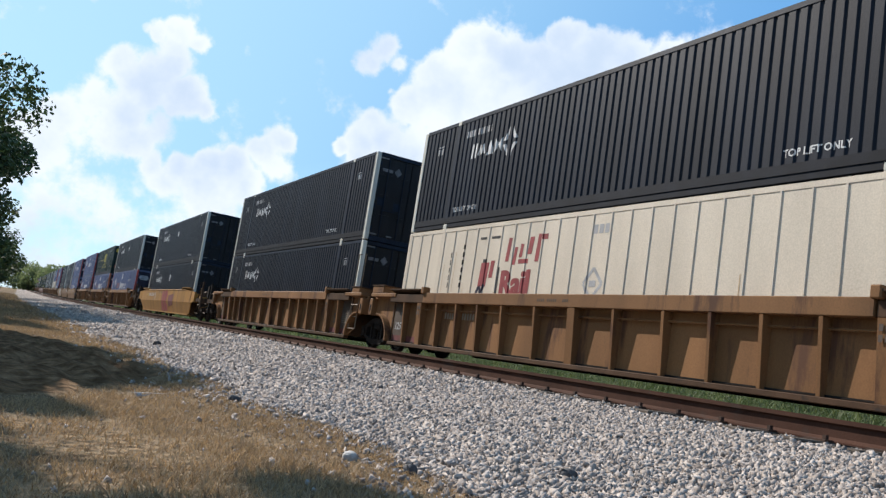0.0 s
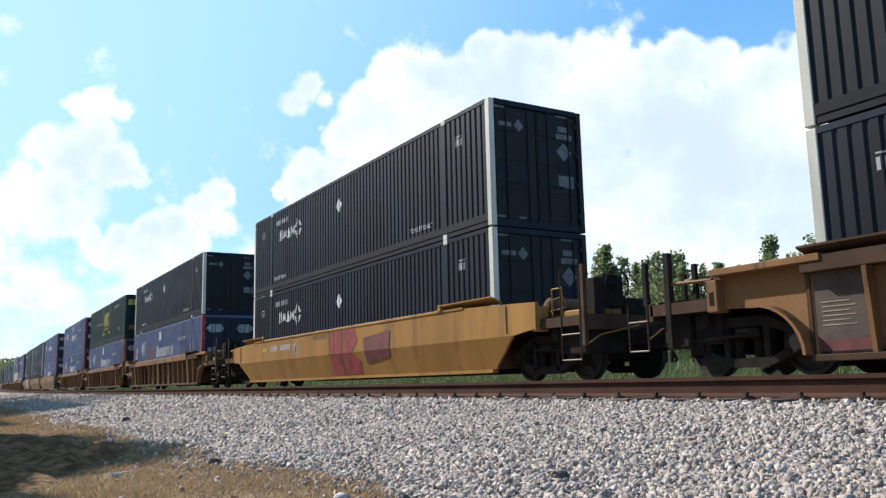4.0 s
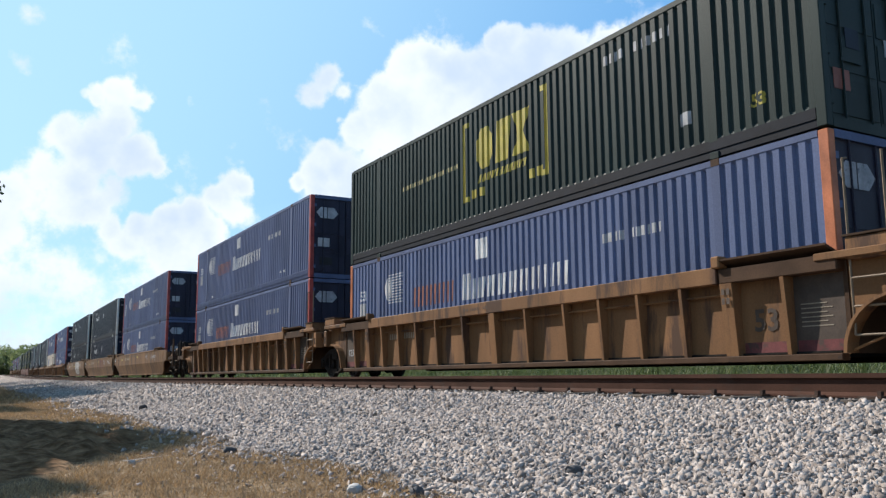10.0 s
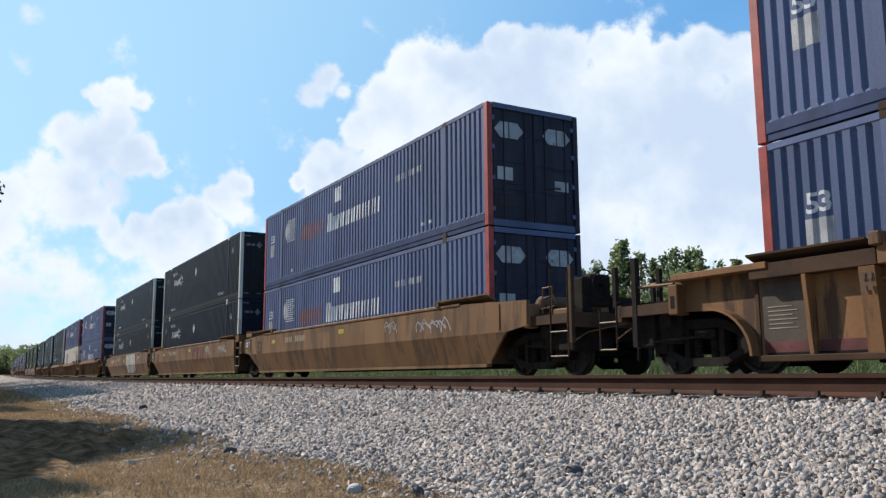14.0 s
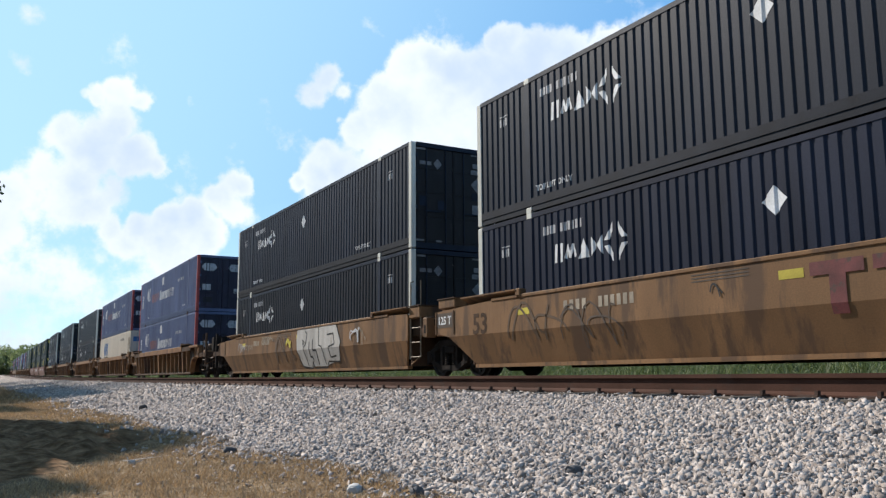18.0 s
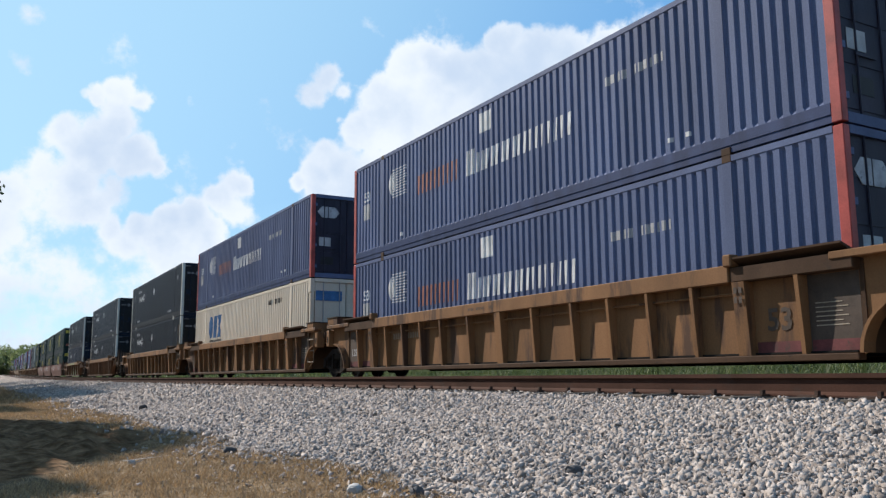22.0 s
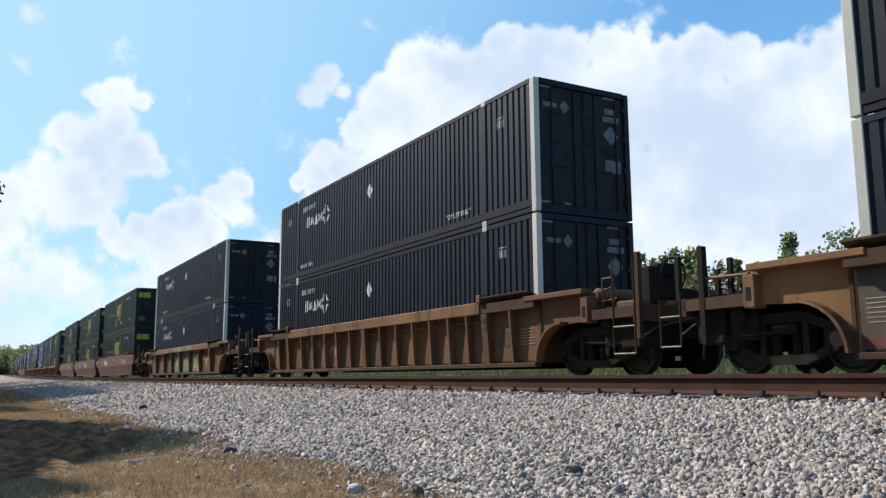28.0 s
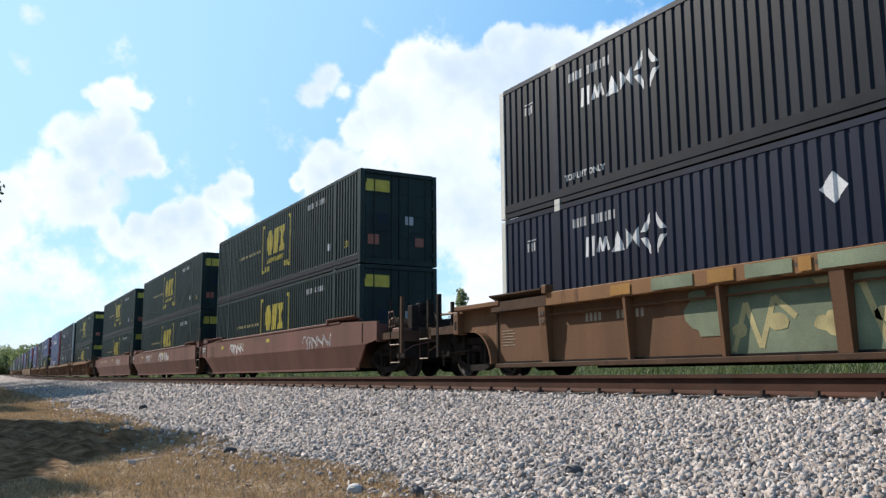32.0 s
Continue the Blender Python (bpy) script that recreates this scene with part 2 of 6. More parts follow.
M = {
    "charcoal": material("charcoal container paint", (0.0138, 0.0182, 0.0292), 0.5, stain=(0.0260, 0.0271, 0.0312), stain_at=0.66, streak=True, scale=1.5, spread=0.22, gloss=0.1),
    "charcoal_post": material("charcoal post paint", (0.0120, 0.0180, 0.0320), 0.5, gloss=0.1),
    "charcoal_door": material("brownish black door paint", (0.0135, 0.0130, 0.0150), 0.5, stain=(0.03, 0.026, 0.022), stain_at=0.62, streak=True, gloss=0.15),
    "charcoal_rail": material("charcoal rail paint", (0.0085, 0.0115, 0.0185), 0.6, stain=(0.0269, 0.0235, 0.0202), stain_at=0.66, gloss=0.1),
    "navy": material("navy container paint", (0.0120, 0.0165, 0.0320), 0.5, stain=(0.0315, 0.0315, 0.0347), stain_at=0.68, streak=True, scale=1.5, gloss=0.1),
    "brownblack": material("faded black container paint", (0.0150, 0.0180, 0.0250), 0.5, stain=(0.040, 0.034, 0.028), stain_at=0.66, streak=True, scale=1.5, gloss=0.1),
    "blue": material("blue container paint", (0.094, 0.119, 0.206), 0.6, dark=0.72, stain=(0.0672, 0.0571, 0.0571), stain_at=0.66, streak=True, scale=1.3, spread=0.12, gloss=0.08),
    "blue_sill": material("navy rail paint", (0.034, 0.050, 0.110), 0.5, gloss=0.1, streak=True),
    # darker than the blue walls: the shade of the door end is in the colour
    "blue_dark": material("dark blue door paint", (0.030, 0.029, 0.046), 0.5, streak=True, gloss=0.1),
    "green": material("dark green container paint", (0.0175, 0.0300, 0.0285), 0.5, stain=(0.0470, 0.0437, 0.0336), stain_at=0.67, streak=True, scale=1.5, gloss=0.1),
    "cream": material("cream container paint", (0.545, 0.475, 0.385), 0.5, dark=0.86, stain=(0.260, 0.195, 0.123), stain_at=0.69, streak=True, scale=1.4, light=1.08),
    "orange_post": material("faded orange post paint", (0.357, 0.114, 0.0500), 0.5, spread=0.2),
    "red_post": material("red post paint", (0.300, 0.0500, 0.0428), 0.5, spread=0.1),
    "white_post": material("white post paint", (0.471, 0.464, 0.414), 0.5, stain=(0.178, 0.157, 0.122), stain_at=0.68, streak=True, dark=0.8),
    "white": material("white marking paint", (0.529, 0.529, 0.529), 0.5, dark=0.75, stain=(0.151, 0.151, 0.151), stain_at=0.66),
    "grey_white": material("weathered white marking", (0.336, 0.336, 0.344), 0.6, dark=0.7),
    "door_text": material("thin worn lettering", (0.150, 0.150, 0.158), 0.6, dark=0.55, scale=9),
    "spray_white": material("chalky white spray paint", (0.350, 0.335, 0.310), 0.7, dark=0.7, scale=2, stain=(0.19, 0.15, 0.11), stain_at=0.60, streak=True),
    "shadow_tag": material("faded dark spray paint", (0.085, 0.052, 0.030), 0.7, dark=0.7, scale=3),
    "stain_streak": material("pale rust streak", (0.40, 0.29, 0.18), 0.7, dark=0.7),
    "hex_white": material("scuffed white door marking", (0.34, 0.34, 0.36), 0.6, dark=0.6, scale=4, stain=(0.10, 0.10, 0.12), stain_at=0.58),
    "orange_mark": material("faded orange marking", (0.250, 0.090, 0.064), 0.6, dark=0.6),
    "yellow_mark": material("yellow marking", (0.380, 0.310, 0.0450), 0.5, dark=0.75),
    "blue_mark": material("blue marking", (0.0420, 0.134, 0.302), 0.5),
    "black_mark": material("black marking", (0.0168, 0.0168, 0.0185), 0.6),
    "red_mark": material("red spray paint", (0.250, 0.0400, 0.0450), 0.6),
    "red_band": material("faded red band", (0.125, 0.034, 0.034), 0.65, dark=0.5, stain=(0.05, 0.03, 0.025), stain_at=0.55),
    "green_mark": material("green spray paint", (0.150, 0.178, 0.112), 0.6, dark=0.5, scale=1.2),
    "camo_pale": material("pale yellow spray paint", (0.336, 0.286, 0.134), 0.6, dark=0.6),
    "yellow_car": material("yellow ochre freight car paint", (0.270, 0.138, 0.036), 0.6, stain=(0.185, 0.096, 0.034), stain_at=0.54, streak=True, scale=1.2, dark=0.75, gloss=0.15),
    "ochre_car": material("dirty ochre freight car paint", (0.200, 0.101, 0.0450), 0.65, stain=(0.0672, 0.0370, 0.0235), stain_at=0.525, streak=True, scale=1.3, dark=0.58, gloss=0.15),
    "tan_car": material("dusty tan freight car paint", (0.166, 0.090, 0.042), 0.65, stain=(0.078, 0.045, 0.026), stain_at=0.50, streak=True, scale=1.2, dark=0.7, gloss=0.15),
    "rust_car": material("rust brown freight car paint", (0.128, 0.064, 0.032), 0.65, stain=(0.0672, 0.0336, 0.0202), stain_at=0.60, streak=True, scale=1.2, dark=0.65, gloss=0.15),
    "orange_car": material("orange rust freight car paint", (0.178, 0.088, 0.037), 0.65, stain=(0.0739, 0.0350, 0.0202), stain_at=0.55, streak=True, scale=1.2, dark=0.7, gloss=0.15),
    "red_car": material("red brown freight car paint", (0.128, 0.060, 0.047), 0.65, stain=(0.0808, 0.0403, 0.0302), stain_at=0.60, streak=True, scale=1.2, dark=0.7, gloss=0.15),
    "dark_trim": material("grimy brown trim", (0.062, 0.035, 0.021), 0.7, stain=(0.0269, 0.0202, 0.0168), stain_at=0.58, scale=2, dark=0.6, gloss=0.1),
    "grip": material("worn ladder steel", (0.20, 0.145, 0.095), 0.6, scale=6, stain=(0.07, 0.045, 0.03), stain_at=0.58),
    "grime": material("grimy dark steel", (0.0220, 0.0185, 0.0165), 0.85, scale=5, stain=(0.0378, 0.0252, 0.0185), stain_at=0.62, gloss=0.05),
    "wheel": material("worn wheel steel", (0.0151, 0.0126, 0.0109), 0.7, metal=0.2, scale=6, gloss=0.1),
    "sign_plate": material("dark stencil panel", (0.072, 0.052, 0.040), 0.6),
    "rail": material("rusty rail steel", (0.066, 0.031, 0.021), 0.8, gloss=0.1, scale=2, grain=60, stain=(0.0504, 0.0302, 0.0235), stain_at=0.58),
    "rail_head": material("polished rail head", (0.353, 0.319, 0.286), 0.35, metal=0.8, scale=4),
    "tie": material("weathered timber tie", (0.0714, 0.0546, 0.0420), 0.85, scale=4, grain=70, bump=0.5),
    "iron": material("rusty iron fastening", (0.0630, 0.0353, 0.0252), 0.8),
    "faint_mark": material("faint worn stencil", (0.27, 0.225, 0.17), 0.7, dark=0.6),
}

# ---------- building helpers ----------


class Solid:
    """Collects boxes, prisms and rods into one mesh."""

    def __init__(self):
        self.v, self.f = [], []

    def add(self, verts, faces):
        k = len(self.v)
        self.v += [tuple(p) for p in verts]
        self.f += [tuple(i + k for i in q) for q in faces]
        return self

    def box(self, x0, x1, y0, y1, z0, z1):
        return self.add([(x, y, z) for x in (x0, x1) for y in (y0, y1) for z in (z0, z1)],
                        [(0, 1, 3, 2), (4, 6, 7, 5), (0, 4, 5, 1), (2, 3, 7, 6), (0, 2, 6, 4), (1, 5, 7, 3)])

    def prism_x(self, poly, x0, x1):
        """A polygon of (y, z) points, extruded from x0 to x1."""
        n = len(poly)
        return self.add([(x0, y, z) for y, z in poly] + [(x1, y, z) for y, z in poly],
                        [tuple(range(n))[::-1], tuple(range(n, 2 * n))] + [(i, (i + 1) % n, n + (i + 1) % n, n + i) for i in range(n)])

    def prism_y(self, poly, y0, y1):
        """A polygon of (x, z) points, extruded from y0 to y1."""
        n = len(poly)
        return self.add([(x, y0, z) for x, z in poly] + [(x, y1, z) for x, z in poly],
                        [tuple(range(n)), tuple(range(n, 2 * n))[::-1]] + [(i, n + i, n + (i + 1) % n, (i + 1) % n) for i in range(n)])

    def rod(self, a, b, r, sides=8):
        a, b = Vector(a), Vector(b)
        q = (b - a).to_track_quat("Z", "Y")
        ring = [q @ Vector((r * math.cos(2 * math.pi * i / sides), r * math.sin(2 * math.pi * i / sides), 0)) for i in range(sides)]
        return self.add([a + p for p in ring] + [b + p for p in ring],
                        [tuple(range(sides))[::-1], tuple(range(sides, 2 * sides))] + [(i, (i + 1) % sides, sides + (i + 1) % sides, sides + i) for i in range(sides)])

    def bar(self, points, r, sides=6):
        for a, b in zip(points, points[1:]):
            self.rod(a, b, r, sides)
        return self

    def lathe_x(self, profile, sides=24, y=0.0, z=0.0):
        """A profile of (x, radius) turned round the x axis through y, z."""
        n = len(profile)
        verts = [(x, y + r * math.cos(2 * math.pi * i / sides), z + r * math.sin(2 * math.pi * i / sides)) for i in range(sides) for x, r in profile]
        faces = [(i * n + j, i * n + j + 1, ((i + 1) % sides) * n + j + 1, ((i + 1) % sides) * n + j) for i in range(sides) for j in range(n - 1)]
        return self.add(verts, faces)

    def mesh(self, name, mat, bevel=0.0, smooth=False):
        me = bpy.data.meshes.new(name)
        me.from_pydata(self.v, [], self.f)
        bm = bmesh.new()
        bm.from_mesh(me)
        bmesh.ops.recalc_face_normals(bm, faces=bm.faces)
        if bevel:
            bmesh.ops.bevel(bm, geom=[e for e in bm.edges if len(e.link_faces) == 2 and e.calc_face_angle(0) > 0.6], offset=bevel, segments=1, affect="EDGES", clamp_overlap=True)
        bm.to_mesh(me)
        bm.free()
        if smooth:
            for p in me.polygons:
                p.use_smooth = True
        me.materials.append(M[mat] if isinstance(mat, str) else mat)
        return me


def part(name, solid, mat, parent, label="", at=(0, 0, 0), bevel=0.0, smooth=False):
    """Links a solid, or a ready mesh, as one part under a thing or under a part."""
    me = solid if isinstance(solid, bpy.types.Mesh) else solid.mesh(name, mat, bevel, smooth)
    ob = new(name, me)
    ob.parent = parent
    ob.location = at
    if label:
        tagged(ob, label)
    return ob


def clip(poly, axis, bound, keep_less):
    """Cuts a convex polygon of (y, z) points at y or z = bound."""
    out = []
    for a, b in zip(poly, poly[1:] + poly[:1]):
        ina, inb = ((p[axis] <= bound) == keep_less or p[axis] == bound for p in (a, b))
        if ina:
            out.append(a)
        if ina != inb:
            s = (bound - a[axis]) / (b[axis] - a[axis])
            out.append((a[0] + s * (b[0] - a[0]), a[1] + s * (b[1] - a[1])))
    return out


def letters(text, size):
    """The flat triangles of a line of text, as polygons of (across, up), starting at 0, 0, and its width."""
    cu = bpy.data.curves.new("letters", "FONT")
    cu.body, cu.size, cu.resolution_u, cu.offset = text, size, 2, size * 0.022
    ob = bpy.data.objects.new("letters", cu)
    scene.collection.objects.link(ob)
    dg = bpy.context.evaluated_depsgraph_get()
    me = bpy.data.meshes.new_from_object(ob.evaluated_get(dg))
    polys = [[tuple(me.vertices[i].co[:2]) for i in p.vertices] for p in me.polygons]
    bpy.data.objects.remove(ob)
    bpy.data.curves.remove(cu)
    bpy.data.meshes.remove(me)
    return polys, max((p[0] for q in polys for p in q), default=0.0)


# ---------- shipping containers, 53 feet ----------
LONG, WIDE, TALL = 16.15, 2.59, 2.896
POST = 1.98          # from each end to the lifting posts
HALF = WIDE / 2


def waves(y0, y1, pitch, depth):
    """Break points (y, depth) of a trapezoid corrugation between two posts."""
    n = round((y1 - y0) / pitch)
    step = (y1 - y0) / n
    pts = [(y0, 0.0)]
    for i in range(n):
        a = y0 + i * step
        if depth < 0:      # flat sheets with narrow raised ribs
            pts += [(a + step * 0.90, 0.0), (a + step * 0.92, depth), (a + step * 0.98, depth), (a + step, 0.0)]
        else:
            wide, fold = (0.60, 0.07) if depth < 0.03 else (0.50, 0.10)
            pts += [(a + step * wide, 0.0), (a + step * (wide + fold), depth), (a + step * 0.86, depth), (a + step, 0.0)]
    return pts


def profile_of(pitch, depth):
    pts = waves(0.16, POST - 0.08, pitch, depth) + waves(POST + 0.08, LONG - POST - 0.08, pitch, depth) + waves(LONG - POST + 0.08, LONG - 0.16, pitch, depth)
    return pts


def decal(name, polys, y, z, prof, mat, parent, label=""):
    """Paint on the near side wall: polygons of (across, up) laid on the corrugation. Across runs against the train's length, as one reads it."""
    s = Solid()
    face = -HALF + 0.012
    for k, poly in enumerate(polys):
        q = [(y - a, z + b) for a, b in poly]
        lo, hi = min(p[0] for p in q), max(p[0] for p in q)
        for (ya, da), (yb, db) in zip(prof, prof[1:]):
            if yb <= lo or ya >= hi or yb - ya < 1e-6:
                continue
            cut = clip(clip(q, 0, yb, True), 0, ya, False) if lo < ya or hi > yb else q
            if len(cut) < 3:
                continue
            s.add([(face + da + (db - da) * (p[0] - ya) / (yb - ya) - 0.003 - 0.0004 * (k % 6), p[0], p[1]) for p in cut], [tuple(range(len(cut)))])
    if s.f:
        return tagged(part(name, s, mat, parent, label), kind="stuff")


def slab(a0, a1, b0, b1, lean=0.0):
    return [(a0, b0), (a1, b0), (a1 + lean, b1), (a0 + lean, b1)]


def band(points, w):
    """A thick line through (across, up) points, as convex pieces."""
    out = []
    for (a, b), (c, d) in zip(points, points[1:]):
        n = math.hypot(c - a, d - b) or 1
        dx, dy = (d - b) / n * w / 2, -(c - a) / n * w / 2
        out.append([(a + dx, b + dy), (c + dx, d + dy), (c - dx, d - dy), (a - dx, b - dy)])
    return out


def emblem_diamond(k=1.0):
    """Four corner pieces of a standing diamond, with gaps between them."""
    out = []
    for sx, sy in ((1, 1), (-1, 1), (-1, -1), (1, -1)):
        out.append([(0.06 * k * sx, 0.36 * k * sy), (0.30 * k * sx, 0.05 * k * sy), (0.17 * k * sx, 0.05 * k * sy), (0.06 * k * sx, 0.20 * k * sy)])
    return out


def shift(polys, a, b):
    return [[(p[0] + a, p[1] + b) for p in q] for q in polys]


def word_blocks(widths, height, gap, slit=0.32):
    """A word as plain bars, two for each letter."""
    out, a = [], 0.0
    for i, w in enumerate(widths):
        t = w * slit
        out += [slab(a, a + t, 0, height, 0.04), slab(a + w - t, a + w, 0, height, 0.04)]
        a += w + gap
    return out, a - gap


def rod_bars(n, w, h, gap):
    return [slab(i * (w + gap), i * (w + gap) + w, 0, h) for i in range(n)]


def build_container(spec):
    """One container, base at z = 0, door end at y = 0, with its parts."""
    box = new("shipping_container")
    prof = profile_of(spec["pitch"], spec["depth"])
    skin, frame_mat, post_mat, door_mat = spec["skin"], spec["frame"], spec["post"], spec["door"]
    zb, zt = 0.30, TALL - 0.10
    for side in (-1, 1):
        f = -HALF + 0.012
        s = Solid()
        verts, faces = [], []
        slope = 0.06 if spec["depth"] > 0.03 else 0.0          # the folds run out in a slope at the top and the bottom
        for y, d in prof:
            verts += [(f + (0.0 if slope else d), y, zb), (f + d, y, zb + slope + 0.001), (f + d, y, zt - slope - 0.001), (f + (0.0 if slope else d), y, zt)]
        faces = [(4 * i + q, 4 * i + 4 + q, 4 * i + 5 + q, 4 * i + 1 + q) for i in range(len(prof) - 1) for q in range(3)]
        k = len(verts)
        verts += [(f + 0.055, y, z) for y, z in ((0.16, zb), (LONG - 0.16, zb), (LONG - 0.16, zt), (0.16, zt))]
        faces.append((k, k + 1, k + 2, k + 3))
        if side > 0:
            verts = [(-x, y, z) for x, y, z in verts]
        part("side_panel", s.add(verts, faces), skin, box)
        part("bottom_rail", Solid().box(side * (HALF - 0.016), side * (HALF - 0.11), 0.17, LONG - 0.17, 0.03, 0.155).box(side * (HALF - 0.002), side * (HALF - 0.09), 0.17, LONG - 0.17, 0.145, zb + 0.005), spec.get("sill", frame_mat), box)
        part("top_rail", Solid().box(side * (HALF - 0.002), side * (HALF - 0.08), 0.17, LONG - 0.17, zt - 0.005, TALL - 0.012), frame_mat, box)
        for y in (POST, LONG - POST):
            post = part("lifting_post", Solid().box(side * (HALF - 0.001), side * (HALF - 0.08), y - 0.082, y + 0.082, zb - 0.02, zt + 0.02), frame_mat, box)
            part("casting", Solid().box(side * (HALF + 0.003), side * (HALF - 0.15), y - 0.09, y + 0.09, 0.0, 0.118), spec["casting"], post, bevel=0.008)
            part("casting", Solid().box(side * (HALF + 0.003), side * (HALF - 0.15), y - 0.09, y + 0.09, TALL - 0.118, TALL), spec["casting"], post, bevel=0.008)
    for y0, y1, w in ((0.0, 0.165, 0.16), (LONG - 0.165, LONG, 0.16)):
        for side in (-1, 1):
            pm = post_mat if y0 == 0.0 or spec["both"] else frame_mat
            # the far door post takes the door's colour to look as shaded as the end
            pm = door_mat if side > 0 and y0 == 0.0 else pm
            part("corner_post", Solid().box(side * HALF, side * (HALF - w * 0.85), y0, y1, 0.02, TALL - 0.02), pm, box, bevel=0.012)
    roof = Solid()
    pts = waves(0.1, LONG - 0.1, 0.30, 0.032)
    verts = []
    for y, d in pts:
        verts += [(-HALF + 0.06, y, TALL - 0.035 - d), (HALF - 0.06, y, TALL - 0.035 - d)]
    part("roof", roof.add(verts, [(2 * i, 2 * i + 1, 2 * i + 3, 2 * i + 2) for i in range(len(pts) - 1)]), skin, box)
    part("floor", Solid().box(-HALF + 0.1, HALF - 0.1, 0.1, LONG - 0.1, 0.12, 0.16), "grime", box)
    front = Solid()
    pts = [(x - HALF + 0.13, d) for x, d in waves(0, WIDE - 0.26, 0.26, 0.035)]
    verts = []
    for x, d in pts:
        verts += [(x, LONG - 0.02 - d, 0.16), (x, LONG - 0.02 - d, TALL - 0.1)]
    part("front_wall", front.add(verts, [(2 * i, 2 * i + 1, 2 * i + 3, 2 * i + 2) for i in range(len(pts) - 1)]), skin, box)
    part("sill", Solid().box(-HALF + 0.15, HALF - 0.15, 0.01, 0.12, 0.02, 0.17), frame_mat, box)
    part("header", Solid().box(-HALF + 0.15, HALF - 0.15, 0.01, 0.12, TALL - 0.13, TALL - 0.01), frame_mat, box)
    # two doors with recessed panels, hinges and locking bars
    for side in (-1, 1):
        x0, x1 = sorted((side * 0.012, side * (HALF - 0.15)))
        d = Solid().box(x0, x1, 0.055, 0.09, 0.18, TALL - 0.14)
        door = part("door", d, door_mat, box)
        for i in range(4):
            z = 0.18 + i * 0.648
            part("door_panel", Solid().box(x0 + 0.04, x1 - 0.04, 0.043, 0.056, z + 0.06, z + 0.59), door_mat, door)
        for fx in (0.28, 0.80):
            x = x0 + (x1 - x0) * fx
            part("locking_bar", Solid().rod((x, 0.028, 0.09), (x, 0.028, TALL - 0.07), 0.017), spec["bar"], door)
        part("handle", Solid().box(x0 + 0.28, x0 + 0.74, 0.012, 0.03, 1.02, 1.06), spec["bar"], door)
        for z in (0.40, 1.12, 1.84, 2.52):
            part("hinge", Solid().box(side * (HALF - 0.005), side * (HALF - 0.20), 0.006, 0.05, z - 0.05, z + 0.05), frame_mat, door)
        for mx, mz, w, h, mm in spec["door_marks"]:
            if (mx > 0) == (side > 0):
                part("marking", Solid().box(mx - w / 2, mx + w / 2, 0.036, 0.042, mz - h / 2, mz + h / 2), mm, door)
        for mx, mz, w, h, mm in spec["door_diamonds"]:
            if (mx > 0) == (side > 0):
                s = Solid()
                s.add([(mx + a, y, mz + b) for y in (0.036, 0.042) for a, b in ((w / 2, 0), (0, h / 2), (-w / 2, 0), (0, -h / 2))],
                      [(0, 1, 2, 3), (7, 6, 5, 4), (0, 4, 5, 1), (1, 5, 6, 2), (2, 6, 7, 3), (3, 7, 4, 0)])
                part("marking", s, mm, door)
    for mx, mz, k, mm in spec.get("door_hexagons", ()):          # two half hexagons with a gap between
        for q in (-1, 1):
            half = [(q * 0.40 * k, 0.0), (q * 0.24 * k, 0.19 * k), (q * 0.015, 0.19 * k), (q * 0.015, -0.19 * k), (q * 0.24 * k, -0.19 * k)]
            s = Solid().add([(mx + a, y, mz + b) for y in (0.036, 0.042) for a, b in half], [(0, 1, 2, 3, 4), (9, 8, 7, 6, 5)] + [(i, 5 + i, 5 + (i + 1) % 5, (i + 1) % 5) for i in range(5)])
            part("marking", s, mm, [o for o in box.children if o.name.startswith("door")][0 if mx < 0 else 1])
    for name, polys, y, z, mm, lab in spec["decals"]:
        decal(name, polys, y, z, prof, mm, box, lab)
    return box


# Reading direction on the near side runs from the far end to the door end.
def charcoal_decals(diamond=True):
    # a leaning block, a zigzag, a triangle and a bow-tie stand for the word
    blocks = [slab(0.0, 0.09, 0.0, 0.40, 0.03), slab(0.20, 0.29, 0.0, 0.40, 0.03)]
    blocks += band([(0.40, 0.06), (0.48, 0.34), (0.58, 0.06), (0.68, 0.34), (0.78, 0.06)], 0.075)
    blocks += [[(0.86, 0.0), (1.06, 0.40), (1.26, 0.0)]]
    blocks += [[(1.32, 0.0), (1.32, 0.40), (1.50, 0.20)], [(1.68, 0.0), (1.68, 0.40), (1.50, 0.20)]]
    blocks, w = [[(a * 0.84, b * 0.92) for a, b in q] for q in blocks], 1.43
    logo = blocks + shift(emblem_diamond(1.0), w + 0.34, 0.19)
    lift, _ = letters("TOP LIFT ONLY", 0.165)
    vtp = rod_bars(3, 0.055, 0.17, 0.05) + [slab(0, 0.30, 0.21, 0.235)]
    number = rod_bars(4, 0.075, 0.17, 0.035) + shift(rod_bars(6, 0.07, 0.17, 0.045), 0.56, 0)
    far = LONG - POST - 0.16
    return [
        ("emblem", logo, far - 0.66, 1.76, "white", "white plain emblem blocks with a diamond"),
        ("number_marking", number, far - 0.30, 2.36, "grey_white", ""),
        ("lettering", lift, POST + 1.75, 0.42, "white", "white lift lettering"),
        ("lettering", lift, far - 0.10, 0.42, "white", "white lift lettering"),
        ("height_marking", vtp, LONG - 0.95, 2.10, "grey_white", ""),
        ("height_marking", vtp, 1.45, 2.10, "grey_white", ""),
    ] + ([("diamond_marking", [[(0.0, 0.0), (0.22, 0.22), (0.44, 0.0), (0.22, -0.22)]], 8.4, 2.05, "white", "white diamond placard")] if diamond else [])


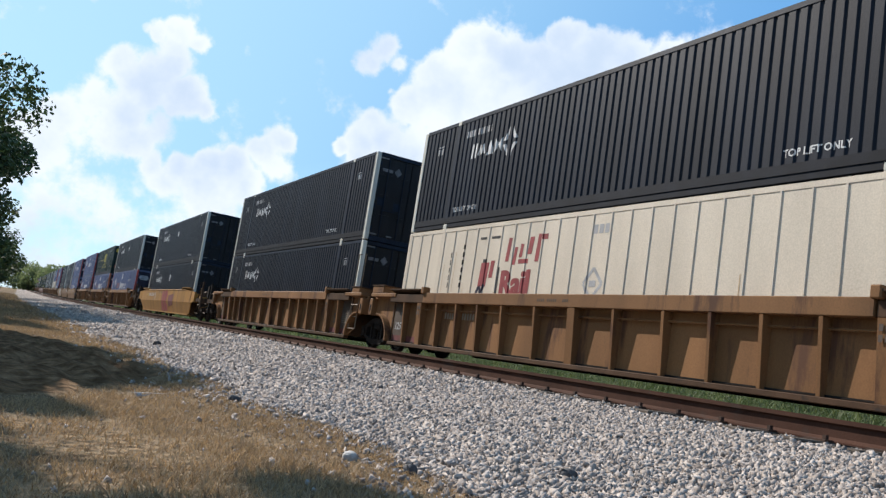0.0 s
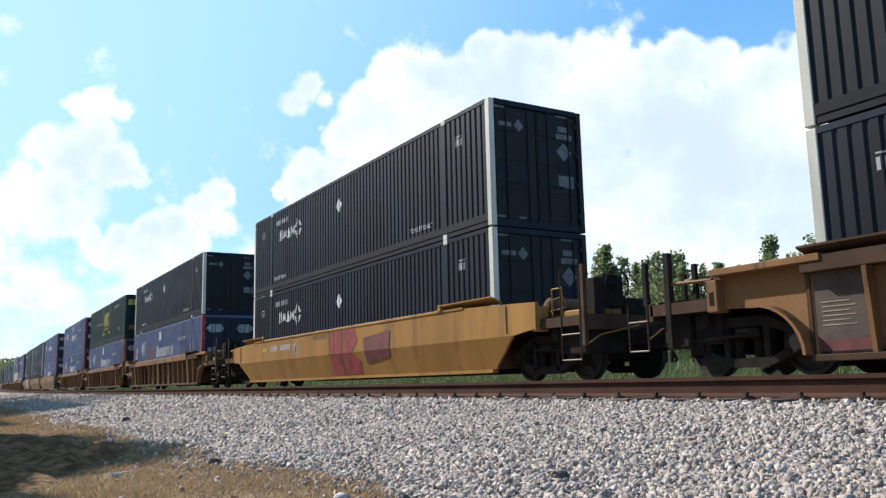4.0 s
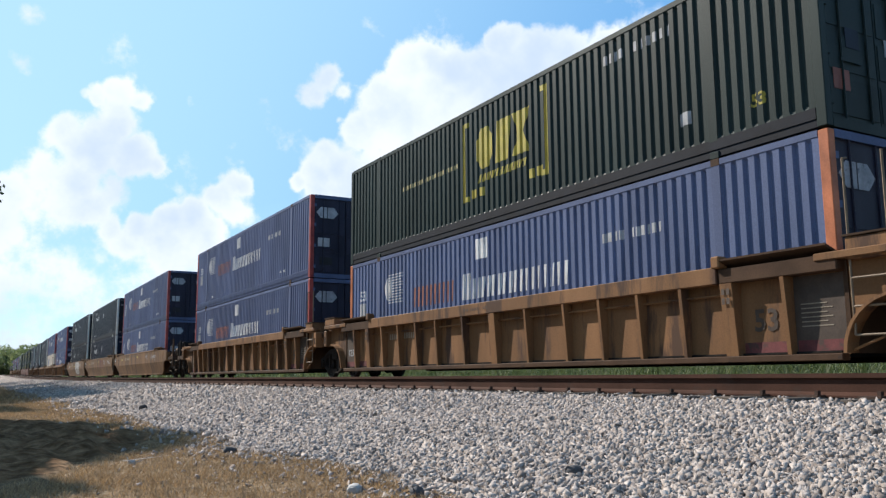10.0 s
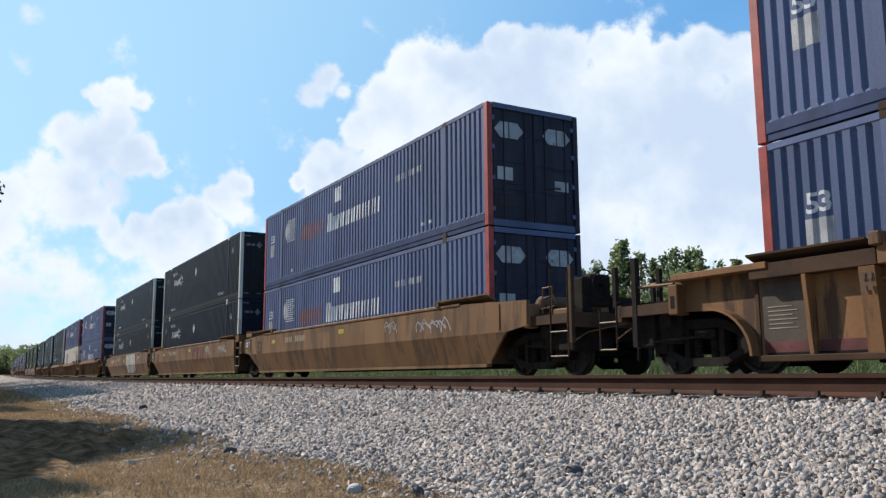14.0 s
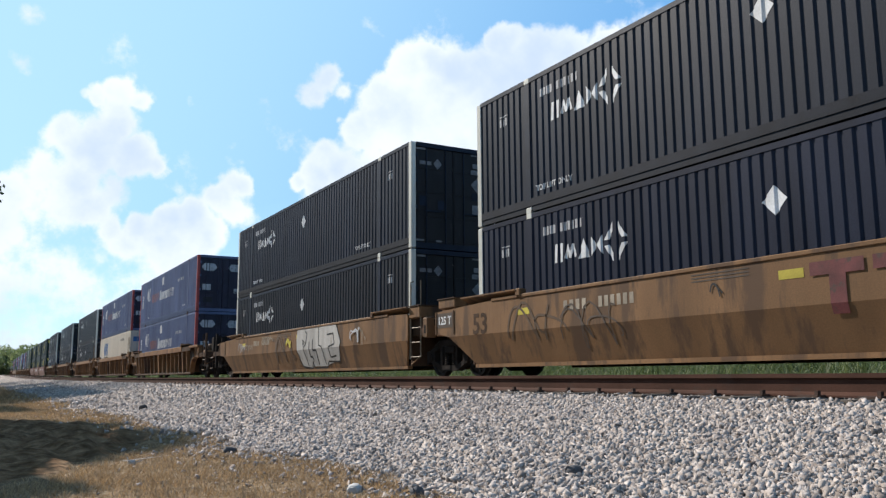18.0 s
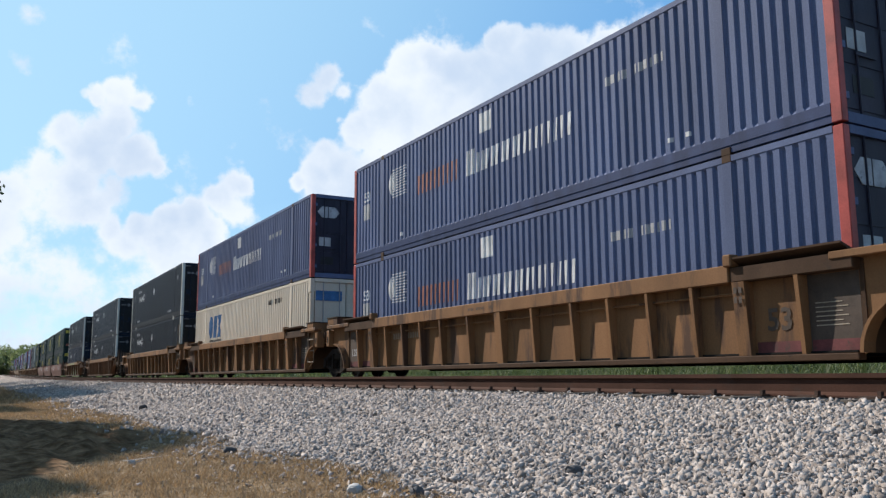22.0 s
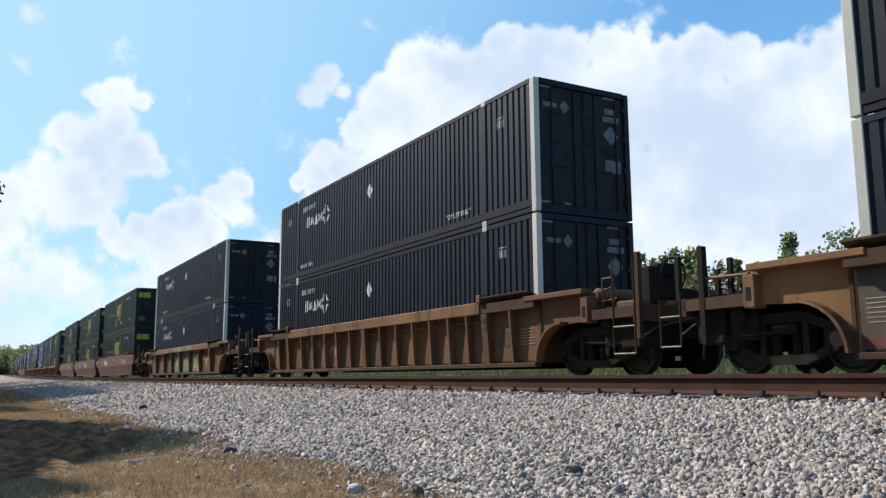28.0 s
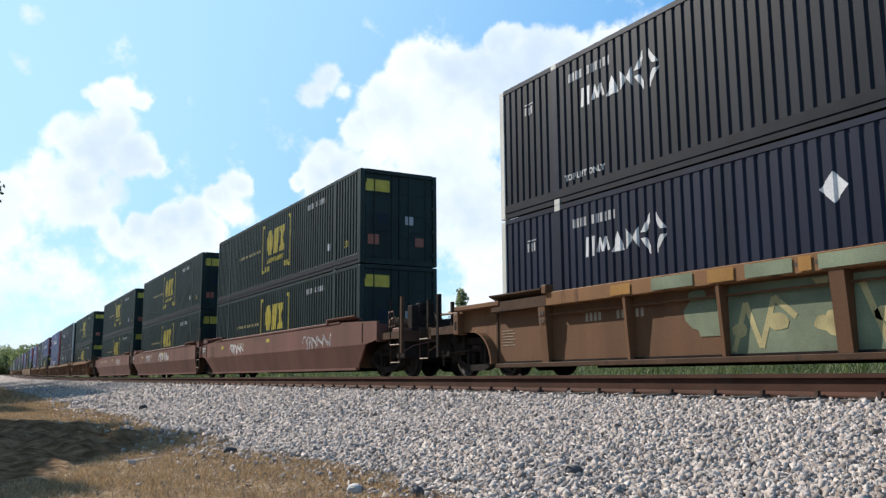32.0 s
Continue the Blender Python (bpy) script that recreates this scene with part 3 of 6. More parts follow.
def blue_decals():
    word, w = word_blocks((0.36, 0.30, 0.32, 0.34, 0.34, 0.30, 0.32, 0.32, 0.16, 0.34), 0.46, 0.09, 0.27)
    word[0], word[1] = slab(0, 0.15, 0, 0.60, 0.04), slab(0.20, 0.36, 0, 0.60, 0.04)
    red, rw = word_blocks((0.34, 0.32, 0.32, 0.32, 0.32), 0.50, 0.10, 0.34)
    five, _ = letters("53", 0.40)
    lines = [slab(0.10 + 0.05 * (i % 2), 1.02 - 0.05 * (i % 3), 0.075 * i, 0.075 * i + 0.030) for i in range(11)]
    badge = lines + [[(-0.10, 0.40), (0.10, 0.74), (0.26, 0.40), (0.10, 0.06)], slab(0.24, 0.36, 0.16, 0.66)]
    far = LONG - POST - 0.20
    return [
        ("lettering", word, 10.1 - 0.45, 1.32, "white", "white plain word blocks"),
        ("lettering", red, 10.1 + 2.0, 1.34, "orange_mark", "faded orange word blocks"),
        ("emblem", badge, far - 0.25, 1.55, "white", "white striped emblem"),
        ("length_marking", five, LONG - 0.72, 1.76, "white", "white 53 marking"),
        ("placard", [slab(0, 0.44, 0, 0.46)], LONG - 0.70, 1.22, "grey_white", ""),
        ("placard", [slab(0, 0.50, 0, 0.46)], 9.05, 2.20, "white", ""),
        ("number_marking", rod_bars(4, 0.10, 0.17, 0.05) + shift(rod_bars(6, 0.08, 0.17, 0.05), 0.75, 0), POST + 2.7, 1.95, "grey_white", ""),
        ("marking", [slab(0, 0.16, 0, 0.10)], far - 0.9, 0.42, "white", ""),
        ("marking", [slab(0, 0.10, 0, 0.08), slab(0.4, 0.5, 0, 0.08)], POST + 1.2, 0.50, "white", ""),
    ]


def chunky_emblem(k=1.0):
    """Three heavy plain shapes in a row: an octagon, a leaning slab and an hourglass; and their width."""
    octagon = [[(0.0, 0.24), (0.0, 0.70), (0.20, 0.95), (0.46, 0.95), (0.66, 0.70), (0.66, 0.24), (0.46, 0.0), (0.20, 0.0)]]
    hourglass = [[(1.44, 0.0), (2.06, 0.0), (1.86, 0.48), (1.64, 0.48)], [(1.64, 0.481), (1.86, 0.481), (2.10, 0.95), (1.44, 0.95)]]
    return [[(a * k, b * k) for a, b in q] for q in octagon + [slab(0.78, 1.28, 0.0, 0.95, 0.08)] + hourglass], 2.1 * k


def green_decals():
    blocks, w = chunky_emblem()
    sub, _ = word_blocks((0.15,) * 10, 0.17, 0.045, 0.4)
    frame_l = [slab(-0.62, -0.50, -0.65, 1.25), slab(-0.50, -0.34, 1.13, 1.25), slab(-0.50, -0.34, -0.65, -0.53)]
    frame_r = [slab(w + 0.50, w + 0.62, -0.65, 1.25), slab(w + 0.34, w + 0.50, 1.13, 1.25), slab(w + 0.34, w + 0.50, -0.65, -0.53)]
    dots = [slab(-0.22 + 0.32 * i, -0.02 + 0.32 * i, -0.62, -0.42) for i in range(2)] + [slab(w - 0.10 + 0.32 * i, w + 0.10 + 0.32 * i, -0.62, -0.42) for i in range(2)]
    return [
        ("emblem", blocks + frame_l + frame_r + dots + shift(sub, 0.02, -0.30), 8.95, 1.35, "yellow_mark", "yellow bracketed emblem blocks"),
        ("slogan", rod_bars(22, 0.075, 0.11, 0.06), 12.7, 1.60, "camo_pale", ""),
        ("number_marking", rod_bars(4, 0.08, 0.18, 0.06) + shift(rod_bars(6, 0.08, 0.18, 0.08), 0.8, 0), POST + 2.5, 2.35, "grey_white", ""),
        ("length_marking", letters("53", 0.28)[0], 1.25, 0.62, "yellow_mark", ""),
        ("placard", [slab(0, 0.24, 0, 0.22)], POST + 0.7, 0.70, "grey_white", ""),
    ]


def cream_decals():
    blocks, w = chunky_emblem(1.05)
    sub, _ = word_blocks((0.17,) * 10, 0.20, 0.045, 0.4)
    return [
        ("emblem", blocks, LONG - POST - 0.65, 1.42, "blue_mark", "blue plain emblem blocks"),
        ("lettering", sub, LONG - POST - 0.75, 1.12, "black_mark", ""),
        ("number_marking", rod_bars(4, 0.09, 0.18, 0.05) + shift(rod_bars(6, 0.08, 0.18, 0.05), 0.8, 0), POST + 2.6, 2.30, "black_mark", ""),
        ("stain_mark", [slab(0, 0.06, 0, 0.5), slab(-0.02, 0.05, -0.5, 0)], LONG - 1.7, 1.3, "black_mark", ""),
    ]


def tagged_cream_decals():
    word, w = letters("Rail", 0.80)
    thick = [[(a + dx, b + dy) for a, b in q] for q in word for dx, dy in ((0.0, 0.0), (0.035, 0.02), (-0.03, 0.015))]
    bars = [slab(0.10, 0.24, 0.98, 1.52, 0.06), slab(0.40, 0.52, 0.90, 1.30, 0.05), slab(0.64, 1.02, 0.92, 1.02), slab(0.64, 0.76, 1.06, 1.36, 0.04), slab(0.96, 1.12, 1.12, 1.50, 0.05), slab(1.26, 1.40, 0.95, 1.55, 0.05), slab(1.46, 1.66, 1.42, 1.54)]
    bars += [slab(-0.95, -0.60, 0.42, 0.98, 0.05), slab(-0.52, -0.36, 0.62, 1.02, 0.04)]
    spray = thick + shift(bars, 0.0, -0.20)
    rust = [slab(0.0, 0.02, 0.2, 1.6), slab(0.55, 0.57, 0.9, 1.9), slab(1.1, 1.12, 0.1, 1.0), slab(9.6, 9.62, 0.4, 1.2)]
    return [
        ("graffiti", spray, 11.15, 1.16, "red_mark", "red sprayed tag"),
        ("graffiti", band([(0.0, 0.0), (0.12, 0.22), (0.22, 0.02), (0.34, 0.24)], 0.09), 12.15, 1.18, "blue_dark", "blue sprayed mark"),
        ("tag_frame", [slab(0.0, 0.28, 2.18, 2.24), slab(0.5, 0.9, 2.18, 2.24), slab(-0.1, 0.20, 0.40, 0.46), slab(0.35, 0.62, 0.40, 0.46), slab(0.25, 0.42, 1.62, 1.70), slab(0.95, 1.02, 0.9, 1.5)], 12.25, 0.32, "black_mark", ""),
        ("number_marking", [slab(0.0, 0.07, 0.19 * q, 0.19 * q + 0.13) for q in range(5)] + [slab(0.62, 0.68, 0.19 * q, 0.19 * q + 0.12) for q in range(6)], 13.6, 1.35, "black_mark", "column of small black marks"),
        ("rust_streak", rust, 13.9, 0.35, "stain_streak", ""),
        ("emblem", band([(0.0, -0.30), (0.28, 0.0), (0.0, 0.30), (-0.28, 0.0), (0.0, -0.30)], 0.07) + [slab(-0.10, 0.10, -0.06, 0.06)], 7.85, 1.42, "grey_white", ""),
        ("placard", rod_bars(3, 0.12, 0.18, 0.05), 8.0, 2.40, "grey_white", ""),
    ]


dark_marks = [(-0.85, 2.34, 0.36, 0.10, "door_text"), (0.78, 2.42, 0.30, 0.13, "door_text"), (0.80, 2.24, 0.46, 0.13, "door_text"), (0.82, 1.18, 0.44, 0.28, "door_text"),
              (-0.95, 1.30, 0.20, 0.26, "charcoal_post"), (-0.38, 1.22, 0.20, 0.26, "charcoal_post"), (0.80, 1.55, 0.42, 0.22, "charcoal_post"), (-1.0, 2.72, 0.30, 0.05, "door_text"), (0.75, 2.72, 0.34, 0.05, "door_text"),
              (-1.02, 0.24, 0.24, 0.05, "door_text"), (-0.45, 0.24, 0.18, 0.05, "door_text")]
dark_dia = [(0.78, 1.88, 0.44, 0.44, "door_text"), (-0.48, 2.34, 0.26, 0.30, "door_text")]
blue_marks = [(-0.80, 1.25, 0.42, 0.30, "grey_white"), (0.80, 1.10, 0.40, 0.24, "grey_white"),
              (0.72, 1.62, 0.40, 0.24, "blue_dark"), (-0.72, 0.60, 0.46, 0.26, "black_mark")]
blue_hex = [(-0.68, 2.28, 1.0, "hex_white"), (0.68, 2.28, 1.0, "hex_white")]
green_marks = [(-0.72, 2.40, 0.80, 0.36, "yellow_mark"), (-0.85, 0.75, 0.36, 0.30, "orange_mark"), (0.70, 0.75, 0.30, 0.28, "orange_mark"), (0.35, 1.40, 0.28, 0.26, "grey_white"), (-0.55, 1.40, 0.30, 0.30, "charcoal_post")]
cream_marks = [(-0.62, 2.30, 0.95, 0.34, "blue_mark"), (0.5, 2.2, 0.4, 0.5, "grey_white")]

SPECS = {
    "umax": dict(skin="charcoal", frame="charcoal_post", sill="charcoal_rail", post="white_post", door="charcoal_door", bar="charcoal_post", casting="white_post", both=True, pitch=0.212, depth=0.023, decals=charcoal_decals(), door_marks=dark_marks, door_diamonds=dark_dia,
                 label="charcoal corrugated container with white posts and diamond"),
    "plain": dict(skin="charcoal", frame="charcoal_post", sill="charcoal_rail", post="white_post", door="charcoal_door", bar="charcoal_post", casting="white_post", both=True, pitch=0.212, depth=0.023, decals=charcoal_decals(False), door_marks=dark_marks, door_diamonds=dark_dia[1:],
                  label="charcoal corrugated container with white posts"),
    "navy": dict(skin="navy", frame="navy", post="white_post", door="navy", bar="charcoal_post", casting="white_post", both=True, pitch=0.212, depth=0.023, decals=charcoal_decals(), door_marks=dark_marks, door_diamonds=dark_dia,
                 label="navy blue corrugated container with white emblem"),
    "brown": dict(skin="brownblack", frame="charcoal_post", sill="charcoal_rail", post="white_post", door="charcoal_door", bar="charcoal_post", casting="white_post", both=True, pitch=0.212, depth=0.023, decals=charcoal_decals(), door_marks=dark_marks, door_diamonds=dark_dia,
                  label="faded brownish black corrugated container"),
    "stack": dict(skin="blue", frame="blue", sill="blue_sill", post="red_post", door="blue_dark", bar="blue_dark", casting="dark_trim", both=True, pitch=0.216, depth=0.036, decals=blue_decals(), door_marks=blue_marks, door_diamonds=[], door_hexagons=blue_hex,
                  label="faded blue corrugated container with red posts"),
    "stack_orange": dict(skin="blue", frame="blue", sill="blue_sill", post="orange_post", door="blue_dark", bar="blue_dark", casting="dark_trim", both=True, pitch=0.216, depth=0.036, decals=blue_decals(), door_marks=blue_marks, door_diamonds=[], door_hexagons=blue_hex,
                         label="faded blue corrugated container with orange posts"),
    "csx": dict(skin="green", frame="green", sill="charcoal_rail", post="green", door="green", bar="green", casting="green", both=True, pitch=0.216, depth=0.036, decals=green_decals(), door_marks=green_marks, door_diamonds=[],
                label="dark green corrugated container with yellow emblem"),
    "cream": dict(skin="cream", frame="cream", post="cream", door="cream", bar="grey_white", casting="cream", both=True, pitch=0.216, depth=0.036, decals=cream_decals(), door_marks=cream_marks, door_diamonds=[],
                  label="cream corrugated container with blue emblem blocks"),
    "tagged": dict(skin="cream", frame="cream", post="cream", door="cream", bar="grey_white", casting="cream", both=True, pitch=0.55, depth=-0.016, decals=tagged_cream_decals(), door_marks=cream_marks, door_diamonds=[],
                   label="cream ribbed container with red sprayed graffiti"),
}

# ---------- well cars ----------
BASE = 0.416          # height of the container's underside over the rail


def wheel_mesh():
    s = Solid()
    for side in (-1, 1):
        prof = [(0.68, 0.10), (0.68, 0.478), (0.705, 0.482), (0.715, 0.457), (0.81, 0.452), (0.815, 0.40), (0.775, 0.37), (0.765, 0.20), (0.82, 0.17), (0.82, 0.08), (0.86, 0.08), (0.86, 0.0)]
        s.lathe_x([(side * x, r) for x, r in prof])
    s.rod((-1.02, 0, 0), (1.02, 0, 0), 0.075, 10)
    for i in range(3):      # casting ribs that show the turning
        a = 2 * math.pi * i / 3
        for side in (-1, 1):
            s.rod((side * 0.795, 0.20 * math.cos(a), 0.20 * math.sin(a)), (side * 0.795, 0.36 * math.cos(a), 0.36 * math.sin(a)), 0.022, 6)
    return s.mesh("wheelset", "wheel")


def side_frame_mesh():
    s = Solid()
    # the frame as a chain of cast members
    for (a, b), (c, d), w in (((-1.05, 0.52), (-0.35, 0.80), 0.13), ((-0.35, 0.80), (0.35, 0.80), 0.15), ((0.35, 0.80), (1.05, 0.52), 0.13), ((-1.02, 0.46), (-0.38, 0.20), 0.11), ((-0.38, 0.20), (0.38, 0.20), 0.14), ((0.38, 0.20), (1.02, 0.46), 0.11), ((-0.36, 0.80), (-0.36, 0.20), 0.10), ((0.36, 0.80), (0.36, 0.20), 0.10)):
        for poly in band([(a, b), (c, d)], w):
            s.prism_x(poly, -0.09, 0.09)
    for y in (-0.87, 0.87):
        s.prism_x([(y - 0.20, 0.30), (y - 0.20, 0.62), (y + 0.20, 0.62), (y + 0.20, 0.30), (y + 0.12, 0.30), (y + 0.12, 0.52), (y - 0.12, 0.52), (y - 0.12, 0.30)][::1], -0.10, 0.10)
        s.lathe_x([(-0.14, 0.0), (-0.14, 0.11), (0.10, 0.12), (0.10, 0.0)], 12, y, 0.457)
    return s.mesh("side_frame", "grime")


def spring_mesh():
    """One coil spring, as a ribbed column."""
    s = Solid()
    prof = []
    for k in range(6):
        prof += [(0.27 + 0.05 * k, 0.055), (0.295 + 0.05 * k, 0.080)]
    n = 10
    verts = [(r * math.cos(2 * math.pi * i / n), r * math.sin(2 * math.pi * i / n), z) for z, r in prof for i in range(n)]
    s.add(verts, [(j * n + i, j * n + (i + 1) % n, (j + 1) * n + (i + 1) % n, (j + 1) * n + i) for j in range(len(prof) - 1) for i in range(n)])
    return s.mesh("coil_spring", "grime")


def bolster_mesh():
    return Solid().box(-1.08, 1.08, -0.22, 0.22, 0.56, 0.72).box(-0.5, 0.5, -0.30, 0.30, 0.70, 0.80).box(-0.9, 0.9, -0.74, -0.66, 0.34, 0.46).box(-0.9, 0.9, 0.66, 0.74, 0.34, 0.46).mesh("truck", "grime", 0.02)


TRUCK = {"wheel": wheel_mesh(), "frame": side_frame_mesh(), "spring": spring_mesh(), "bolster": bolster_mesh()}


def add_truck(car, y):
    truck = part("truck", TRUCK["bolster"], None, car, "dark grimy four-wheel truck", at=(0, y, 0))
    for x in (-1.0, 1.0):
        part("side_frame", TRUCK["frame"], None, truck, at=(x, 0, 0))
        for dy in (-0.17, 0.17):
            part("coil_spring", TRUCK["spring"], None, truck, at=(x * 1.02, dy, 0))
    part("wheelset", TRUCK["wheel"], None, truck, at=(0, -0.87, 0.457))
    part("wheelset", TRUCK["wheel"], None, truck, at=(0, 0.87, 0.457))


def ladder(car, y, d, z0, z1, grip, mat, x=-1.46, rung=""):
    """A side ladder of bent rods at the near or far side of the car: stiles y and y + d, rungs between."""
    s = Solid()
    s.bar([(x, y, z0), (x, y, z1 + grip), (x * 0.94, y, z1 + grip + 0.02)], 0.017)
    s.bar([(x, y + d, z0), (x, y + d, z1 + (grip if grip > 0.5 else 0.0))], 0.017)
    lad = part("ladder", s, mat, car)
    n = max(2, round((z1 - z0) / 0.32))
    for i in range(n):
        z = z0 + (z1 - z0) * i / (n - 0.4)
        part("rung", Solid().rod((x, y, z), (x, y + d, z), 0.016, 6), rung or mat, lad)


def arch(y0, y1, z0, z1, n=8):
    """Points of a quarter curve from (y0, z0) up to (y1, z1)."""
    return [(y0 + (y1 - y0) * (1 - math.cos(math.pi / 2 * i / n)), z0 + (z1 - z0) * math.sin(math.pi / 2 * i / n)) for i in range(n + 1)]


def end_part(car, end, kind, paint, hull):
    """One end of a unit. end: -1 is the door end (y = 0), 1 the other. kind: joint or coupler. hull: smooth-sided car."""
    e = lambda y: y if end < 0 else LONG - y
    reach = (1.20 if end < 0 else 1.56) if kind == "joint" else 1.74
    bulk = Solid().box(-1.36, 1.36, e(-0.16), e(-0.10), 0.26, 1.46)
    part("bulkhead", bulk, "dark_trim", car)
    for s in (-1, 1):
        if not hull:
            top = min(0.95, reach - 0.30)
            curve = arch(-0.18, -top, 0.26, 0.96)
            poly = [(e(y), z) for y, z in curve + [(-reach, 1.0), (-reach, 1.50), (-0.10, 1.52), (-0.10, 0.26)]]
            part("end_girder", Solid().prism_x(poly, s * 1.28, s * 1.335), paint, car)
            outer = arch(-0.13, -top - 0.02, 0.26, 1.0)
            part("arch_flange", Solid().prism_x([(e(y), z) for y, z in curve + outer[::-1]], s * 1.28, s * 1.52), paint, car)
            part("cover_plate", Solid().box(s * 1.28, s * 1.54, e(0.20), e(-reach + 0.10), 1.47, 1.57), paint, car, bevel=0.01)
        else:
            short = kind == "joint" and end < 0          # the hull stops at the ladder, a recessed beam goes on
            tip = 0.24 if short else reach
            poly = [(e(y), z) for y, z in ((0.9, 0.90), (0.9, 1.60), (-0.2, 1.56), (-tip, 1.50), (-tip, 1.0), (-min(tip, 0.95), 0.90))]
            if short:
                part("recessed_beam", Solid().box(s * 1.18, s * 1.36, e(-0.16), e(-reach), 1.0, 1.46), "dark_trim", car, bevel=0.02)
            part("end_girder", Solid().prism_x(poly, s * 1.47, s * 1.53), paint, car)
            q = [(s * 1.53, e(0.9), 0.90), (s * 1.53, e(-min(tip, 0.95)), 0.90), (s * 1.34, e(0.16 if short else -0.02), 0.25), (s * 1.34, e(0.9), 0.25)]
            part("end_slope", Solid().add(q + [(x - s * 0.05, y, z) for x, y, z in q], [(0, 1, 2, 3), (7, 6, 5, 4), (0, 4, 5, 1), (1, 5, 6, 2), (2, 6, 7, 3), (3, 7, 4, 0)]), paint, car)
            for q in (() if short else (-0.70, -reach + 0.05)):
                part("panel_frame", Solid().box(s * 1.53, s * 1.55, e(q), e(q - 0.04), 0.97, 1.50), paint, car)
        pad = part("jacking_pad", Solid().box(s * 1.24, s * 1.50, e(-reach - 0.01), e(-reach + 0.20), 0.94, 1.42), paint, car, bevel=0.015)
        # a thin dark plate on the pad stands in for the shaded hole
        part("pad_hole", Solid().box(s * 1.495, s * 1.503, e(-reach + 0.05), e(-reach + 0.14), 1.04, 1.24), "grime", pad)
    deck = Solid().box(-1.28, 1.28, e(-0.16), e(-reach), 1.10, 1.18).box(-0.34, 0.34, e(-0.16), e(-reach), 0.72, 1.10)
    part("end_deck", deck, "dark_trim", car, "grimy brown end deck")
    if kind == "joint":
        mid = -1.725
        if end > 0:      # the shared truck and the joint belong to the unit behind whose end they stand
            add_truck(car, e(mid))
            part("joint_casting", Solid().box(-0.30, 0.30, e(-1.5), e(-1.98), 0.78, 1.16), "grime", car, "dark articulated joint", bevel=0.03)
            for s in (-1, 1):
                part("bearing_pad", Solid().box(s * 0.80, s * 1.10, e(-1.55), e(-1.70), 1.15, 1.62), "dark_trim", car, bevel=0.03)
            box = part("step_box", Solid().box(-1.50, -0.62, e(-0.72), e(-1.50), 1.57, 1.79), paint, car, bevel=0.025)
            part("box_lid", Solid().box(-1.52, -0.60, e(-0.70), e(-1.52), 1.79, 1.815), "dark_trim", box)
            part("hose", Solid().bar([(-1.05, e(-1.56), 1.40), (-1.10, e(-1.80), 1.30), (-1.02, e(-1.98), 1.42), (-1.08, e(-2.15), 1.52)], 0.025), "grime", car)
            part("chain", Solid().bar([(-1.20, e(-1.50), 1.22), (-1.16, e(-1.85), 1.06), (-1.22, e(-2.20), 1.20)], 0.018), "grime", car)
        else:
            ladder(car, e(-0.28), -0.54, 0.48, 1.42, 1.35 if not hull else 0.95, "grip")
            box = part("step_box", Solid().box(-1.50, -0.90, e(-0.24), e(-0.84), 1.44, 1.74), paint, car, bevel=0.025)
            part("box_lid", Solid().box(-1.52, -0.88, e(-0.22), e(-0.86), 1.74, 1.765), "dark_trim", box)
            part("equipment_box", Solid().box(-0.96, -0.40, e(-0.95), e(-1.38), 1.18, 1.72).box(-0.86, -0.50, e(-1.0), e(-1.33), 1.72, 1.80), paint, car, bevel=0.03)
            part("brace", Solid().rod((-1.44, e(-0.80), 0.50), (-1.40, e(-0.20), 0.30), 0.018, 6), paint, car)
            part("brace", Solid().rod((-1.44, e(-0.80), 0.95), (-1.40, e(-1.15), 1.20), 0.018, 6), paint, car)
            part("valve", Solid().lathe_x([(-1.30, 0.0), (-1.30, 0.09), (-1.12, 0.11), (-1.02, 0.05), (-1.02, 0.0)], 12, e(-1.28), 1.32), "dark_trim", car)
    else:
        add_truck(car, e(-1.42))
        gear = part("brake_gear", Solid().box(-1.18, 1.18, e(-1.80), e(-2.30), 0.50, 1.08).box(-1.26, -0.30, e(-2.34), e(-2.88), 0.46, 1.10).box(0.2, 1.2, e(-2.36), e(-2.84), 0.55, 1.1), "grime", car, "black greasy brake gear under the platform", bevel=0.03)
        part("brake_cylinder", Solid().lathe_x([(-1.32, 0.0), (-1.32, 0.13), (-0.80, 0.15), (-0.76, 0.0)], 14, e(-2.02), 0.86), "grime", gear)
        part("brake_rod", Solid().rod((-1.22, e(-1.2), 0.60), (-1.24, e(-2.9), 0.52), 0.022, 6).rod((-1.10, e(-2.88), 0.46), (-1.05, e(-2.95), 0.26), 0.03, 6), "grime", gear)
        part("draft_sill", Solid().box(-0.26, 0.26, e(-1.70), e(-3.0), 0.62, 1.06), "grime", car, bevel=0.02)
        for s in (-1, 1):
            part("side_beam", Solid().box(s * 1.34, s * 1.46, e(-reach - 0.01), e(-2.95), 0.98, 1.16), "dark_trim", car)
        part("end_sill", Solid().box(-1.46, 1.46, e(-2.90), e(-3.02), 0.90, 1.18), "dark_trim", car)
        part("underframe", Solid().box(-1.05, 1.05, e(-2.05), e(-2.85), 0.62, 0.98).box(-0.60, 0.60, e(-1.0), e(-1.9), 0.80, 1.0), "grime", car, "dark underframe with brake gear", bevel=0.02)
        part("platform", Solid().box(-1.33, 1.33, e(-reach - 0.01), e(-2.90), 1.16, 1.20), "grime", car)
